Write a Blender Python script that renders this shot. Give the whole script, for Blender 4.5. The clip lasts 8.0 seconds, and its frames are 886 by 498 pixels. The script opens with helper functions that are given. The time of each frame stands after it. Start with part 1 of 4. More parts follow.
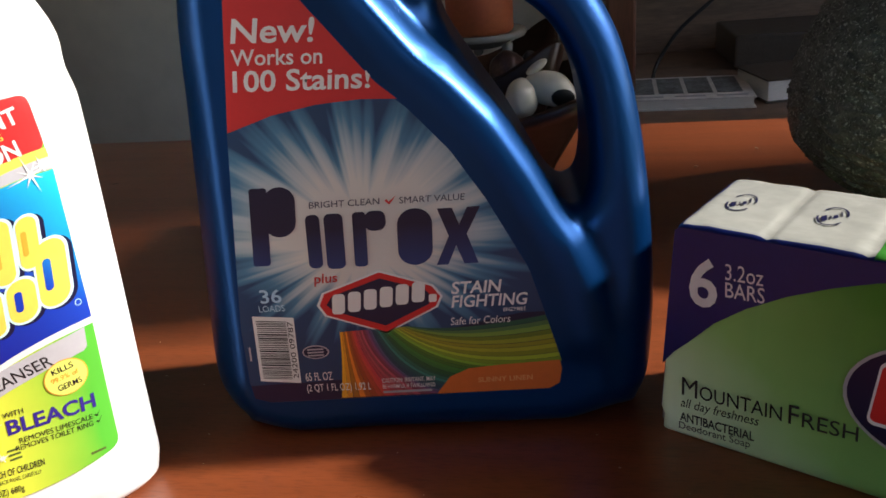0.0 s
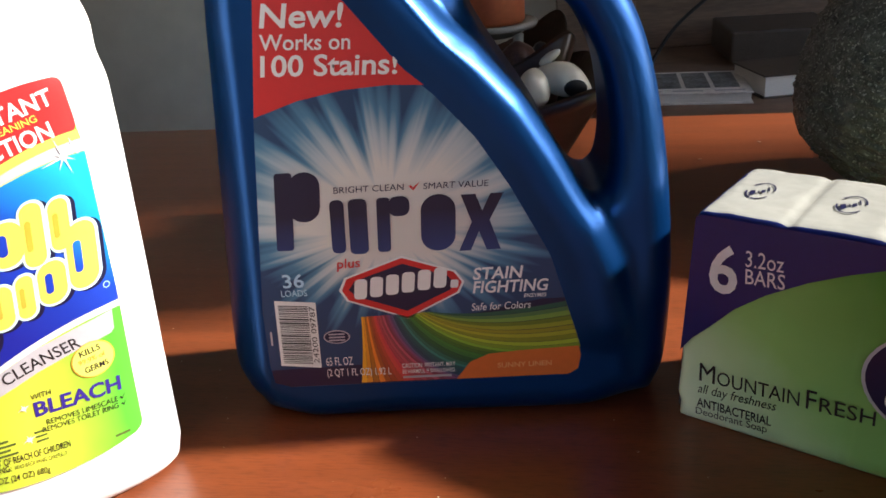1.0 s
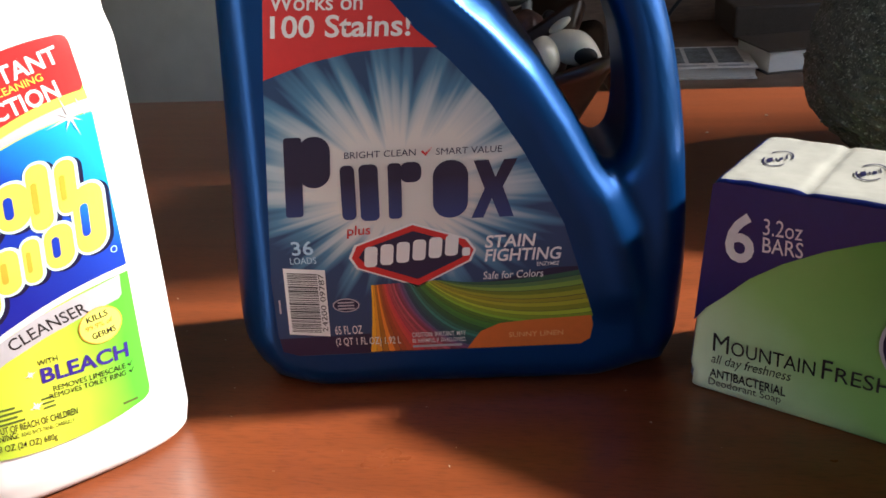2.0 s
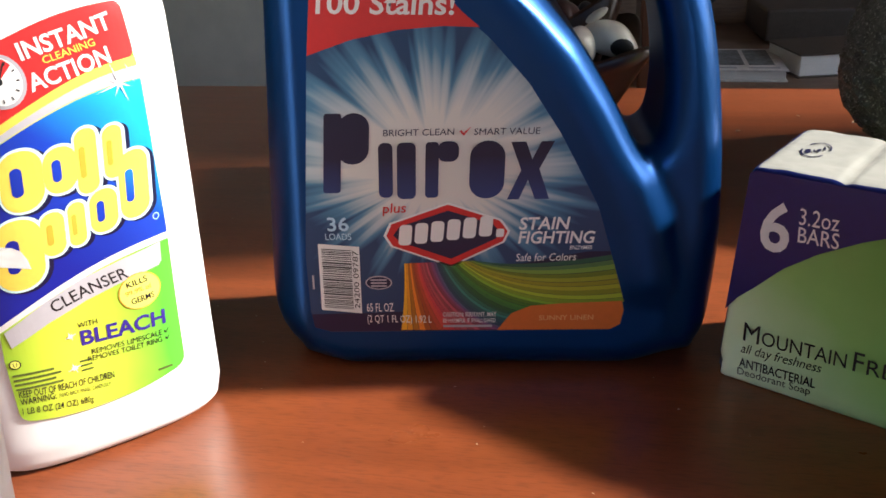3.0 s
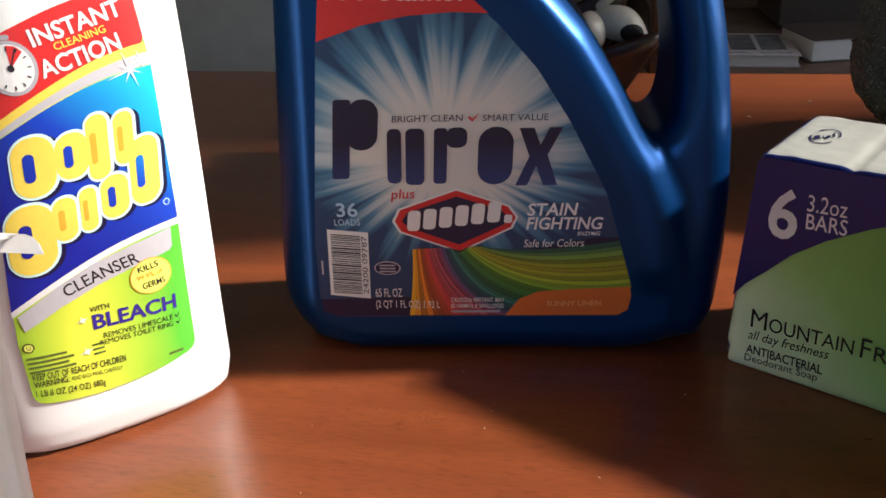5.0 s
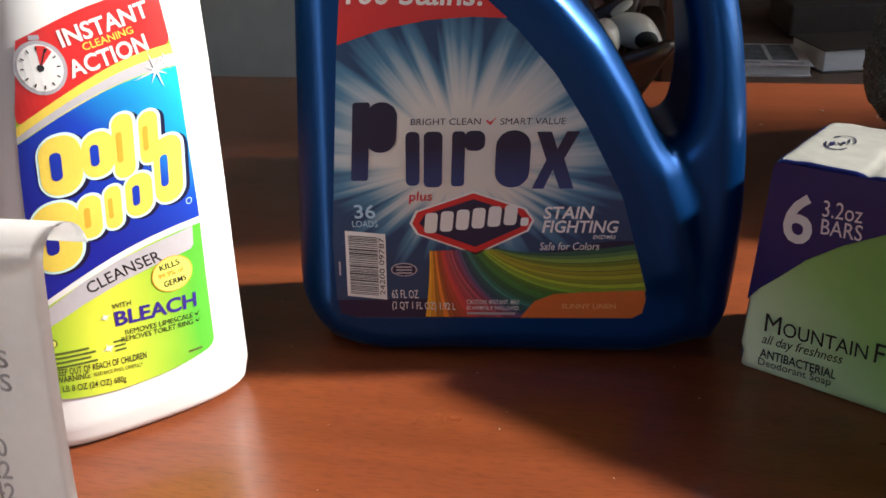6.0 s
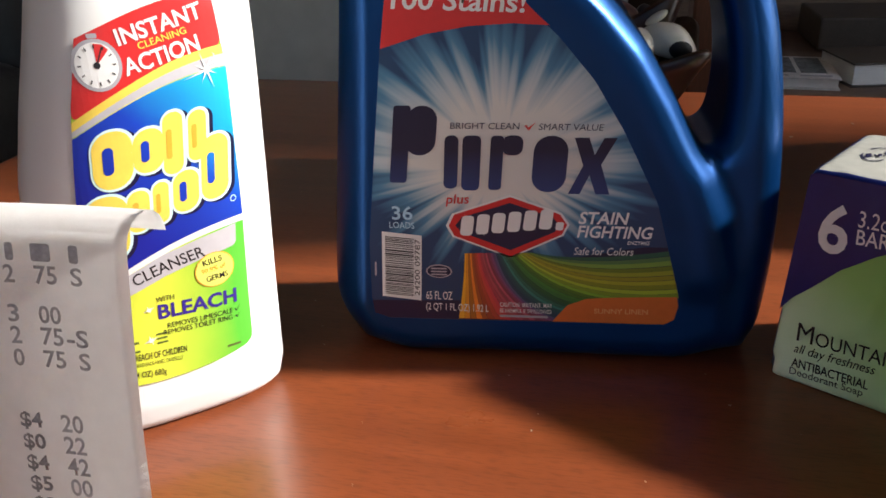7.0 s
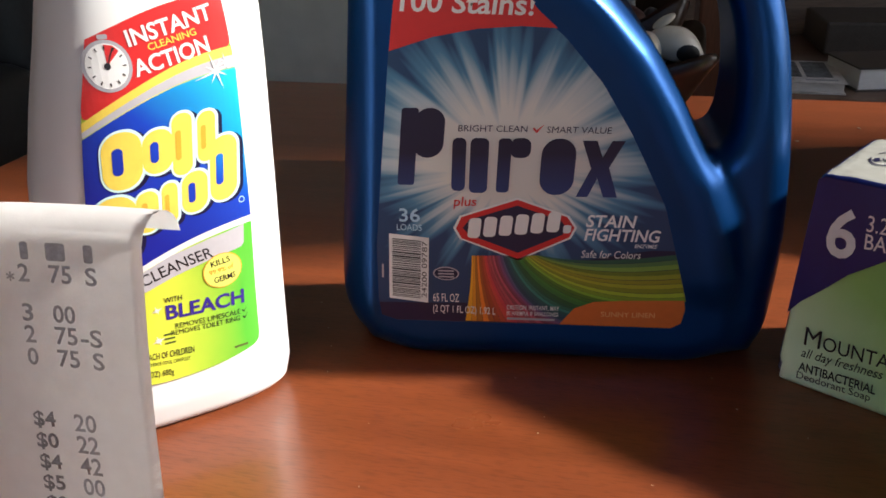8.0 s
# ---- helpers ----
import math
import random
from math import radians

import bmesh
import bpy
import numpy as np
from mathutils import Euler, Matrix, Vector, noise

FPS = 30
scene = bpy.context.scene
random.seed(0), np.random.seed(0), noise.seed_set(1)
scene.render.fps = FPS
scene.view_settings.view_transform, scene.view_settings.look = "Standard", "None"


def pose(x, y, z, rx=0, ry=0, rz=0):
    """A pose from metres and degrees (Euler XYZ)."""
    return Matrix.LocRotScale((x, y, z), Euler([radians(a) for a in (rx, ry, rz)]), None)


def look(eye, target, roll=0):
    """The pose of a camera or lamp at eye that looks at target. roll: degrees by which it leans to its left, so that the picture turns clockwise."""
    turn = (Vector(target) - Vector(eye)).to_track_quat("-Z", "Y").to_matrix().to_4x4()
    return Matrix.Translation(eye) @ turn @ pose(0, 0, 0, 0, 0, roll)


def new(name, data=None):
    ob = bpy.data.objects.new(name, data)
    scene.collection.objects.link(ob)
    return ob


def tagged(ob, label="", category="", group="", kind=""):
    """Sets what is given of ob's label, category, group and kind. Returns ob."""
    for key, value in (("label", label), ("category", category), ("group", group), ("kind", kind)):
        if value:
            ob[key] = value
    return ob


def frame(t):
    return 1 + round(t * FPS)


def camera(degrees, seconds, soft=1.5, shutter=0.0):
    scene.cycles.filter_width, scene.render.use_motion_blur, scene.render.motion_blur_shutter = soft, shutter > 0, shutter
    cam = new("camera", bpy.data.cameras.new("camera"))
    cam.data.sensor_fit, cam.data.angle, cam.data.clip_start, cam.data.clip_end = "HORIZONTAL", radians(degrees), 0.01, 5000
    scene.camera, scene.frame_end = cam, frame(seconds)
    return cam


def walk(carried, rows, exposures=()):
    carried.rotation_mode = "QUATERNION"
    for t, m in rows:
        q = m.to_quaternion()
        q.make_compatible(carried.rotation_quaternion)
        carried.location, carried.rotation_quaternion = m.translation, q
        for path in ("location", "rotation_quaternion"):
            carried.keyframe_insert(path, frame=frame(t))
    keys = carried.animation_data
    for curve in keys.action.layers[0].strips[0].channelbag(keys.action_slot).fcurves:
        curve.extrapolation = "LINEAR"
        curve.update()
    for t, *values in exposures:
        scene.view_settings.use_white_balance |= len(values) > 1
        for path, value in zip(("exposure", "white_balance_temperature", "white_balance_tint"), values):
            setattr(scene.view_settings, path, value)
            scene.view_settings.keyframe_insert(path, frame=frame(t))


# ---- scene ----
cam = camera(54.72, 8.0, soft=1.6)
ROWS = [
    (0.0, 0.0479, -0.3093, 0.2161, 67.03, 4.55, 2.07),
    (0.5, 0.0407, -0.3123, 0.2171, 67.09, 4.16, 1.34),
    (1.0, 0.0344, -0.3140, 0.2149, 66.67, 3.90, 1.49),
    (1.5, 0.0314, -0.3143, 0.2138, 66.10, 3.83, 1.76),
    (1.7, 0.0303, -0.3110, 0.2108, 65.41, 3.82, 1.51),
    (2.8, 0.0215, -0.3150, 0.2073, 65.11, 2.43, 2.25),
    (3.0, 0.0213, -0.3170, 0.2038, 65.24, 2.26, 3.27),
    (3.5, 0.0208, -0.3196, 0.2059, 65.48, 1.84, 3.79),
    (4.0, 0.0201, -0.3187, 0.2058, 64.99, 2.30, 3.95),
    (4.2, 0.0221, -0.3183, 0.2062, 64.24, 2.39, 4.17),
    (5.5, 0.0222, -0.3187, 0.2039, 64.43, 2.46, 3.83),
    (6.0, 0.0187, -0.3230, 0.2040, 64.87, 2.15, 4.62),
    (6.5, 0.0153, -0.3261, 0.2046, 65.18, 1.94, 5.52),
    (7.0, 0.0120, -0.3290, 0.2045, 65.39, 1.48, 6.26),
    (7.5, 0.0109, -0.3284, 0.2032, 65.42, 1.22, 6.53),
    (8.0, 0.0104, -0.3294, 0.2045, 65.57, 1.29, 6.59),
]
walk(cam, [(t, pose(x, y, z, rx, ry, rz)) for t, x, y, z, rx, ry, rz in ROWS],
     exposures=((0.0, 1.02), (0.5, 1.40), (1.0, 1.50), (1.5, 1.50), (3.0, 1.54), (3.5, 1.35), (4.0, 1.22), (5.5, 1.16), (7.0, 1.18), (8.0, 1.14)))

# ---- light: low sun through the right wall's openings, sky through these and the added rear window ----
SUN_ELEVATION, SUN_TOWARDS_Y = 34.5, 6.0
world = bpy.data.worlds.new("sky")
scene.world = world
world.use_nodes = True
sky = world.node_tree.nodes.new("ShaderNodeTexSky")
sky.sky_type, sky.sun_disc, sky.dust_density = "NISHITA", False, 1.5
sky.sun_elevation, sky.sun_rotation = radians(SUN_ELEVATION), radians(90 - SUN_TOWARDS_Y)
background = world.node_tree.nodes["Background"]
background.inputs["Strength"].default_value = 0.15
world.node_tree.links.new(sky.outputs["Color"], background.inputs["Color"])
sun = new("sun", bpy.data.lights.new("sun", "SUN"))
sun.data.energy, sun.data.angle, sun.data.color = 4.2, radians(4.5), (1.0, 0.96, 0.91)
ce, se = math.cos(radians(SUN_ELEVATION)), math.sin(radians(SUN_ELEVATION))
sun.matrix_world = look((3 * ce * math.cos(radians(SUN_TOWARDS_Y)), 3 * ce * math.sin(radians(SUN_TOWARDS_Y)), 3 * se), (0, 0, 0))


# ---- materials ----
def material(name, colour, rough=0.5, metal=0.0, vary=0.12, scale=60.0, bump=0.0, bump_scale=300.0, coat=0.0, stretch=(1, 1, 1), spec=0.5, sheen=0.0):
    """A surface whose colour varies at two scales, with fine relief."""
    m = bpy.data.materials.new(name)
    m.use_nodes = True
    nodes, link = m.node_tree.nodes, m.node_tree.links.new
    b = nodes["Principled BSDF"]
    b.inputs["Roughness"].default_value, b.inputs["Metallic"].default_value = rough, metal
    b.inputs["Coat Weight"].default_value, b.inputs["Specular IOR Level"].default_value = coat, spec
    b.inputs["Coat Roughness"].default_value = 0.12
    b.inputs["Sheen Weight"].default_value = sheen
    co = nodes.new("ShaderNodeTexCoord")
    mp = nodes.new("ShaderNodeMapping")
    mp.inputs["Scale"].default_value = stretch
    link(co.outputs["Object"], mp.inputs["Vector"])
    fine, broad = nodes.new("ShaderNodeTexNoise"), nodes.new("ShaderNodeTexNoise")
    fine.inputs["Scale"].default_value, broad.inputs["Scale"].default_value = scale * 6, scale
    fine.inputs["Detail"].default_value = broad.inputs["Detail"].default_value = 4
    both = nodes.new("ShaderNodeMath")
    both.operation = "ADD"
    for n, k in ((fine, 0), (broad, 1)):
        link(mp.outputs["Vector"], n.inputs["Vector"])
        link(n.outputs["Fac"], both.inputs[k])
    ramp = nodes.new("ShaderNodeValToRGB")
    ramp.color_ramp.elements[0].position, ramp.color_ramp.elements[1].position = 0.35, 0.65
    ramp.color_ramp.elements[0].color = (*[c * (1 - vary) for c in colour], 1)
    ramp.color_ramp.elements[1].color = (*[min(1, c * (1 + vary)) for c in colour], 1)
    half = nodes.new("ShaderNodeMath")
    half.operation = "MULTIPLY"
    half.inputs[1].default_value = 0.5
    link(both.outputs[0], half.inputs[0])
    link(half.outputs[0], ramp.inputs["Fac"])
    link(ramp.outputs["Color"], b.inputs["Base Color"])
    rr = nodes.new("ShaderNodeMapRange")
    rr.inputs["To Min"].default_value, rr.inputs["To Max"].default_value = max(0.02, rough * 0.85), min(1, rough * 1.15)
    link(broad.outputs["Fac"], rr.inputs["Value"])
    link(rr.outputs["Result"], b.inputs["Roughness"])
    if bump:
        rel, bp = nodes.new("ShaderNodeTexNoise"), nodes.new("ShaderNodeBump")
        rel.inputs["Scale"].default_value, rel.inputs["Detail"].default_value = bump_scale, 3
        link(mp.outputs["Vector"], rel.inputs["Vector"])
        bp.inputs["Strength"].default_value, bp.inputs["Distance"].default_value = bump, 0.001
        link(rel.outputs["Fac"], bp.inputs["Height"])
        link(bp.outputs["Normal"], b.inputs["Normal"])
    return m


def blend_print(name, low, high, start, end, rough=0.35, mid=None):
    """A printed colour blend running from start to end in the thing's own space."""
    m = bpy.data.materials.new(name)
    m.use_nodes = True
    nodes, link = m.node_tree.nodes, m.node_tree.links.new
    b = nodes["Principled BSDF"]
    b.inputs["Roughness"].default_value = rough
    co = nodes.new("ShaderNodeTexCoord")
    dot = nodes.new("ShaderNodeVectorMath")
    dot.operation = "DOT_PRODUCT"
    d = Vector(end) - Vector(start)
    dot.inputs[1].default_value = d / d.length_squared
    link(co.outputs["Object"], dot.inputs[0])
    shift = nodes.new("ShaderNodeMath")
    shift.operation = "SUBTRACT"
    shift.inputs[1].default_value = Vector(start).dot(d) / d.length_squared
    link(dot.outputs["Value"], shift.inputs[0])
    grain = nodes.new("ShaderNodeTexNoise")
    grain.inputs["Scale"].default_value = 45
    link(co.outputs["Object"], grain.inputs["Vector"])
    mix = nodes.new("ShaderNodeMath")
    mix.operation = "MULTIPLY_ADD"
    mix.inputs[1].default_value = 0.12
    link(grain.outputs["Fac"], mix.inputs[0])
    link(shift.outputs[0], mix.inputs[2])
    ramp = nodes.new("ShaderNodeValToRGB")
    ramp.color_ramp.elements[0].color, ramp.color_ramp.elements[1].color = (*low, 1), (*high, 1)
    if mid:
        ramp.color_ramp.elements.new(0.5).color = (*mid, 1)
    link(mix.outputs[0], ramp.inputs["Fac"])
    link(ramp.outputs["Color"], b.inputs["Base Color"])
    return m


def burst_print(name, cx, cz):
    """Printed sunburst: white middle, pale rays on blue."""
    m = bpy.data.materials.new(name)
    m.use_nodes = True
    nodes, link = m.node_tree.nodes, m.node_tree.links.new
    b = nodes["Principled BSDF"]
    b.inputs["Roughness"].default_value = 0.38
    co, sep = nodes.new("ShaderNodeTexCoord"), nodes.new("ShaderNodeSeparateXYZ")
    link(co.outputs["Object"], sep.inputs[0])

    def calc(op, a, c, k=None):
        n = nodes.new("ShaderNodeMath")
        n.operation = op
        for i, v in enumerate((a, c, k)):
            if v is None:
                continue
            if isinstance(v, (int, float)):
                n.inputs[i].default_value = v
            else:
                link(v, n.inputs[i])
        return n.outputs[0]
    dx, dz = calc("SUBTRACT", sep.outputs["X"], cx), calc("SUBTRACT", sep.outputs["Z"], cz)
    angle = calc("ARCTAN2", dz, dx)
    dist = calc("SQRT", calc("ADD", calc("MULTIPLY", calc("MULTIPLY", dx, dx), 0.8), calc("MULTIPLY", calc("MULTIPLY", dz, dz), 1.25)), 0.0)
    dist = calc("ADD", dist, calc("MULTIPLY", calc("MAXIMUM", calc("MULTIPLY", dz, -1.0), 0.0), 0.45))
    ring = nodes.new("ShaderNodeCombineXYZ")
    link(calc("MULTIPLY", calc("COSINE", angle, 0.0), 3.2), ring.inputs[0])
    link(calc("MULTIPLY", calc("SINE", angle, 0.0), 3.2), ring.inputs[1])
    rays = nodes.new("ShaderNodeTexNoise")
    rays.inputs["Scale"].default_value, rays.inputs["Detail"].default_value = 2.3, 2.2
    link(ring.outputs[0], rays.inputs["Vector"])
    sharp = nodes.new("ShaderNodeMapRange")
    for k, v in (("From Min", 0.30), ("From Max", 0.72)):
        sharp.inputs[k].default_value = v
    link(rays.outputs["Fac"], sharp.inputs["Value"])
    reach = calc("ADD", 0.0300, calc("MULTIPLY", sharp.outputs["Result"], 0.030))
    fac = calc("DIVIDE", dist, reach)
    ramp = nodes.new("ShaderNodeValToRGB")
    e = ramp.color_ramp.elements
    e[0].position, e[0].color = 0.40, (0.68, 0.68, 0.64, 1)
    e[1].position, e[1].color = 1.0, (0.010, 0.050, 0.13, 1)
    e.new(0.58).color = (0.42, 0.52, 0.56, 1)
    e.new(0.76).color = (0.07, 0.22, 0.36, 1)
    link(calc("MULTIPLY", fac, 0.66), ramp.inputs["Fac"])
    link(ramp.outputs["Color"], b.inputs["Base Color"])
    return m


def cherry_wood():
    """Cherry-stained varnished wood with long grain and small scratches."""
    m = material("cherry_wood", (0.22, 0.052, 0.016), rough=0.27, vary=0.0, coat=0.25)
    nodes, link = m.node_tree.nodes, m.node_tree.links.new
    b = nodes["Principled BSDF"]
    co = nodes.new("ShaderNodeTexCoord")
    mp = nodes.new("ShaderNodeMapping")
    mp.inputs["Scale"].default_value = (1.4, 22, 22)
    link(co.outputs["Object"], mp.inputs["Vector"])
    warp, grain, pore = nodes.new("ShaderNodeTexNoise"), nodes.new("ShaderNodeTexNoise"), nodes.new("ShaderNodeTexNoise")
    warp.inputs["Scale"].default_value, grain.inputs["Scale"].default_value, pore.inputs["Scale"].default_value = 2.2, 3.0, 26
    short = nodes.new("ShaderNodeMapping")
    short.inputs["Scale"].default_value = (5, 38, 38)
    link(co.outputs["Object"], short.inputs["Vector"])
    for n, v in ((warp, mp), (grain, mp), (pore, short)):
        n.inputs["Detail"].default_value = 5
        link(v.outputs["Vector"], n.inputs["Vector"])
    grain.inputs["Distortion"].default_value = 0.6
    ramp = nodes.new("ShaderNodeValToRGB")
    e = ramp.color_ramp.elements
    e[0].position, e[0].color = 0.3, (0.165, 0.040, 0.0130, 1)
    e[1].position, e[1].color = 0.72, (0.228, 0.056, 0.0180, 1)
    e.new(0.52).color = (0.196, 0.048, 0.0155, 1)
    link(grain.outputs["Fac"], ramp.inputs["Fac"])
    mul = nodes.new("ShaderNodeMix")
    mul.data_type, mul.blend_type = "RGBA", "MULTIPLY"
    mul.inputs["Factor"].default_value = 0.42
    pr = nodes.new("ShaderNodeValToRGB")
    pr.color_ramp.elements[0].position, pr.color_ramp.elements[0].color = 0.36, (0.45, 0.4, 0.38, 1)
    pr.color_ramp.elements[1].position = 0.5
    link(pore.outputs["Fac"], pr.inputs["Fac"])
    link(ramp.outputs["Color"], mul.inputs["A"])
    link(pr.outputs["Color"], mul.inputs["B"])
    link(mul.outputs["Result"], b.inputs["Base Color"])
    smear = nodes.new("ShaderNodeTexNoise")
    smear.inputs["Scale"].default_value, smear.inputs["Detail"].default_value = 9, 6
    link(co.outputs["Object"], smear.inputs["Vector"])
    rr = nodes.new("ShaderNodeMapRange")
    rr.inputs["To Min"].default_value, rr.inputs["To Max"].default_value = 0.20, 0.42
    link(smear.outputs["Fac"], rr.inputs["Value"])
    link(rr.outputs["Result"], b.inputs["Roughness"])
    bp = nodes.new("ShaderNodeBump")
    bp.inputs["Strength"].default_value, bp.inputs["Distance"].default_value = 0.08, 0.001
    link(pore.outputs["Fac"], bp.inputs["Height"])
    link(bp.outputs["Normal"], b.inputs["Normal"])
    return m


WOOD = cherry_wood()
BLUE = material("blue_plastic", (0.0020, 0.050, 0.190), rough=0.32, metal=0.68, vary=0.05, scale=8, bump=0.03, bump_scale=900, spec=0.5)
WHITE_PLASTIC = material("white_plastic", (0.82, 0.82, 0.80), rough=0.32, vary=0.02, scale=10)
BURST = burst_print("sunburst_print", -0.004, 0.092)
RED = material("red_print", (0.64, 0.026, 0.026), rough=0.38, vary=0.03)
WHITE = material("white_print", (0.80, 0.80, 0.78), rough=0.4, vary=0.02)
NAVY = material("navy_print", (0.006, 0.007, 0.042), rough=0.38, vary=0.05)
BLACK = material("black_print", (0.015, 0.014, 0.016), rough=0.45, vary=0.05)
GREY = material("grey_print", (0.42, 0.41, 0.44), rough=0.4, vary=0.04)
ORANGE = material("orange_print", (0.72, 0.16, 0.03), rough=0.38, vary=0.04)
YELLOW = material("yellow_print", (0.86, 0.66, 0.10), rough=0.38, vary=0.04)
PALE_YELLOW = material("pale_yellow_print", (0.82, 0.84, 0.16), rough=0.38, vary=0.03)
SILVER = material("silver_print", (0.50, 0.49, 0.52), rough=0.35, vary=0.04)
SOAP_WHITE = material("soap_wrap_white", (0.335, 0.335, 0.30), rough=0.3, vary=0.10, bump=0.9, bump_scale=55, scale=30)
VIOLET = material("violet_wrap", (0.003, 0.011, 0.105), rough=0.3, vary=0.08, bump=0.25, bump_scale=60)
GREEN_WRAP = blend_print("green_wrap", (0.80, 0.86, 0.64), (0.04, 0.21, 0.025), (0.005, 0, 0.005), (0.080, 0, 0.080), rough=0.3, mid=(0.26, 0.48, 0.14))
PAPER = material("receipt_paper", (0.93, 0.93, 0.92), rough=0.75, vary=0.03, bump=0.1, bump_scale=200)
FAINT_INK = material("thermal_ink", (0.50, 0.50, 0.50), rough=0.7, vary=0.2, scale=200)
DARK_INK = material("dark_thermal_ink", (0.30, 0.30, 0.30), rough=0.7, vary=0.3, scale=400)
# thin paper lets light through
sheer, blend = PAPER.node_tree.nodes.new("ShaderNodeBsdfTranslucent"), PAPER.node_tree.nodes.new("ShaderNodeMixShader")
sheer.inputs["Color"].default_value = (0.93, 0.92, 0.90, 1)
blend.inputs["Fac"].default_value = 0.1
PAPER.node_tree.links.new(PAPER.node_tree.nodes["Principled BSDF"].outputs[0], blend.inputs[1])
PAPER.node_tree.links.new(sheer.outputs[0], blend.inputs[2])
PAPER.node_tree.links.new(blend.outputs[0], PAPER.node_tree.nodes["Material Output"].inputs["Surface"])
WALL = material("wall_paint", (0.52, 0.51, 0.47), rough=0.85, vary=0.06, scale=4, bump=0.15, bump_scale=120)
DARK_WALL = material("grey_wall_paint", (0.70, 0.65, 0.56), rough=0.8, vary=0.08, scale=3, bump=0.15, bump_scale=120)
CEILING = material("ceiling_paint", (0.7, 0.69, 0.66), rough=0.9, vary=0.03, scale=3)
CARPET = material("carpet", (0.16, 0.13, 0.11), rough=0.95, vary=0.25, scale=20, bump=0.6, bump_scale=220)
DARK_WOOD = material("dark_wood", (0.200, 0.128, 0.086), rough=0.55, vary=0.3, scale=6, stretch=(1, 1, 8))
POST_WOOD = material("brown_wood", (0.11, 0.038, 0.018), rough=0.4, vary=0.25, scale=8, stretch=(8, 8, 1))
BOWL_WOOD = material("bowl_wood", (0.035, 0.017, 0.011), rough=0.33, vary=0.3, scale=14, stretch=(1, 1, 5))
LEATHER = material("black_leather", (0.012, 0.012, 0.013), rough=0.42, vary=0.3, scale=30, bump=0.7, bump_scale=90)
BOOK_PAGES = material("book_pages", (0.85, 0.83, 0.78), rough=0.85, vary=0.12, scale=40, stretch=(1, 1, 60))
COVER_DARK = material("dark_cover", (0.085, 0.066, 0.052), rough=0.4, vary=0.2)
COVER_PALE = material("pale_cover", (0.75, 0.73, 0.70), rough=0.4, vary=0.2, scale=20)
PICTURE = material("picture_print", (0.16, 0.18, 0.19), rough=0.4, vary=0.8, scale=45)
CERAMIC = material("white_ceramic", (0.70, 0.64, 0.52), rough=0.16, vary=0.04, coat=0.3)
BLACK_CERAMIC = material("black_ceramic", (0.012, 0.011, 0.011), rough=0.45, vary=0.1)
STONE_BROWN = material("brown_stone", (0.15, 0.075, 0.055), rough=0.3, vary=0.4, scale=90)
STONE_GREY = material("grey_stone", (0.05, 0.048, 0.05), rough=0.35, vary=0.4, scale=90)
WAX = material("orange_wax", (0.50, 0.13, 0.05), rough=0.45, vary=0.1)
DISH = material("frosted_glass_dish", (0.35, 0.34, 0.30), rough=0.2, vary=0.05)
RUBBER = material("cable_rubber", (0.012, 0.012, 0.012), rough=0.5, vary=0.05)
CAP_BLUE = material("cap_blue", (0.008, 0.03, 0.18), rough=0.35, vary=0.05)


# ---- builders ----
def part(name, bm, mat, parent=None, label="", smooth=False):
    """Link a bmesh as one mesh object under a thing or a part."""
    me = bpy.data.meshes.new(name)
    bm.to_mesh(me)
    bm.free()
    me.materials.append(mat)
    if smooth:
        me.polygons.foreach_set("use_smooth", [True] * len(me.polygons))
    ob = new(name, me)
    if parent:
        ob.parent = parent
    return tagged(ob, label=label)


def thing(name, m, label, category, group="", kind=""):
    ob = new(name)
    ob.matrix_basis = m
    ob.empty_display_size = 0.02
    return tagged(ob, label=label, category=category, group=group, kind=kind)


def box(lo, hi, bevel=0.0, segments=2, bm=None):
    own = bmesh.new()
    bmesh.ops.create_cube(own, size=1)
    for v in own.verts:
        v.co = Vector([lo[i] + (v.co[i] + 0.5) * (hi[i] - lo[i]) for i in range(3)])
    if bevel:
        bmesh.ops.bevel(own, geom=own.edges[:], offset=bevel, segments=segments, profile=0.5, affect="EDGES")
    if bm is None:
        return own
    me = bpy.data.meshes.new("tmp")
    own.to_mesh(me)
    own.free()
    bm.from_mesh(me)
    bpy.data.meshes.remove(me)
    return bm


def lathe(profile, steps=48, squeeze=None):
    """Turn (radius, z) pairs round the z axis; squeeze(angle, r, z) may move a point."""
    bm = bmesh.new()
    rings = []
    for r, z in profile:
        ring = []
        for k in range(steps):
            a = 2 * math.pi * k / steps
            p = squeeze(a, r, z) if squeeze else (r * math.cos(a), r * math.sin(a), z)
            ring.append(bm.verts.new(p))
        rings.append(ring)
    for a, b in zip(rings, rings[1:]):
        for k in range(steps):
            bm.faces.new((a[k], a[(k + 1) % steps], b[(k + 1) % steps], b[k]))
    bm.faces.new(rings[0][::-1])
    bm.faces.new(rings[-1])
    return bm


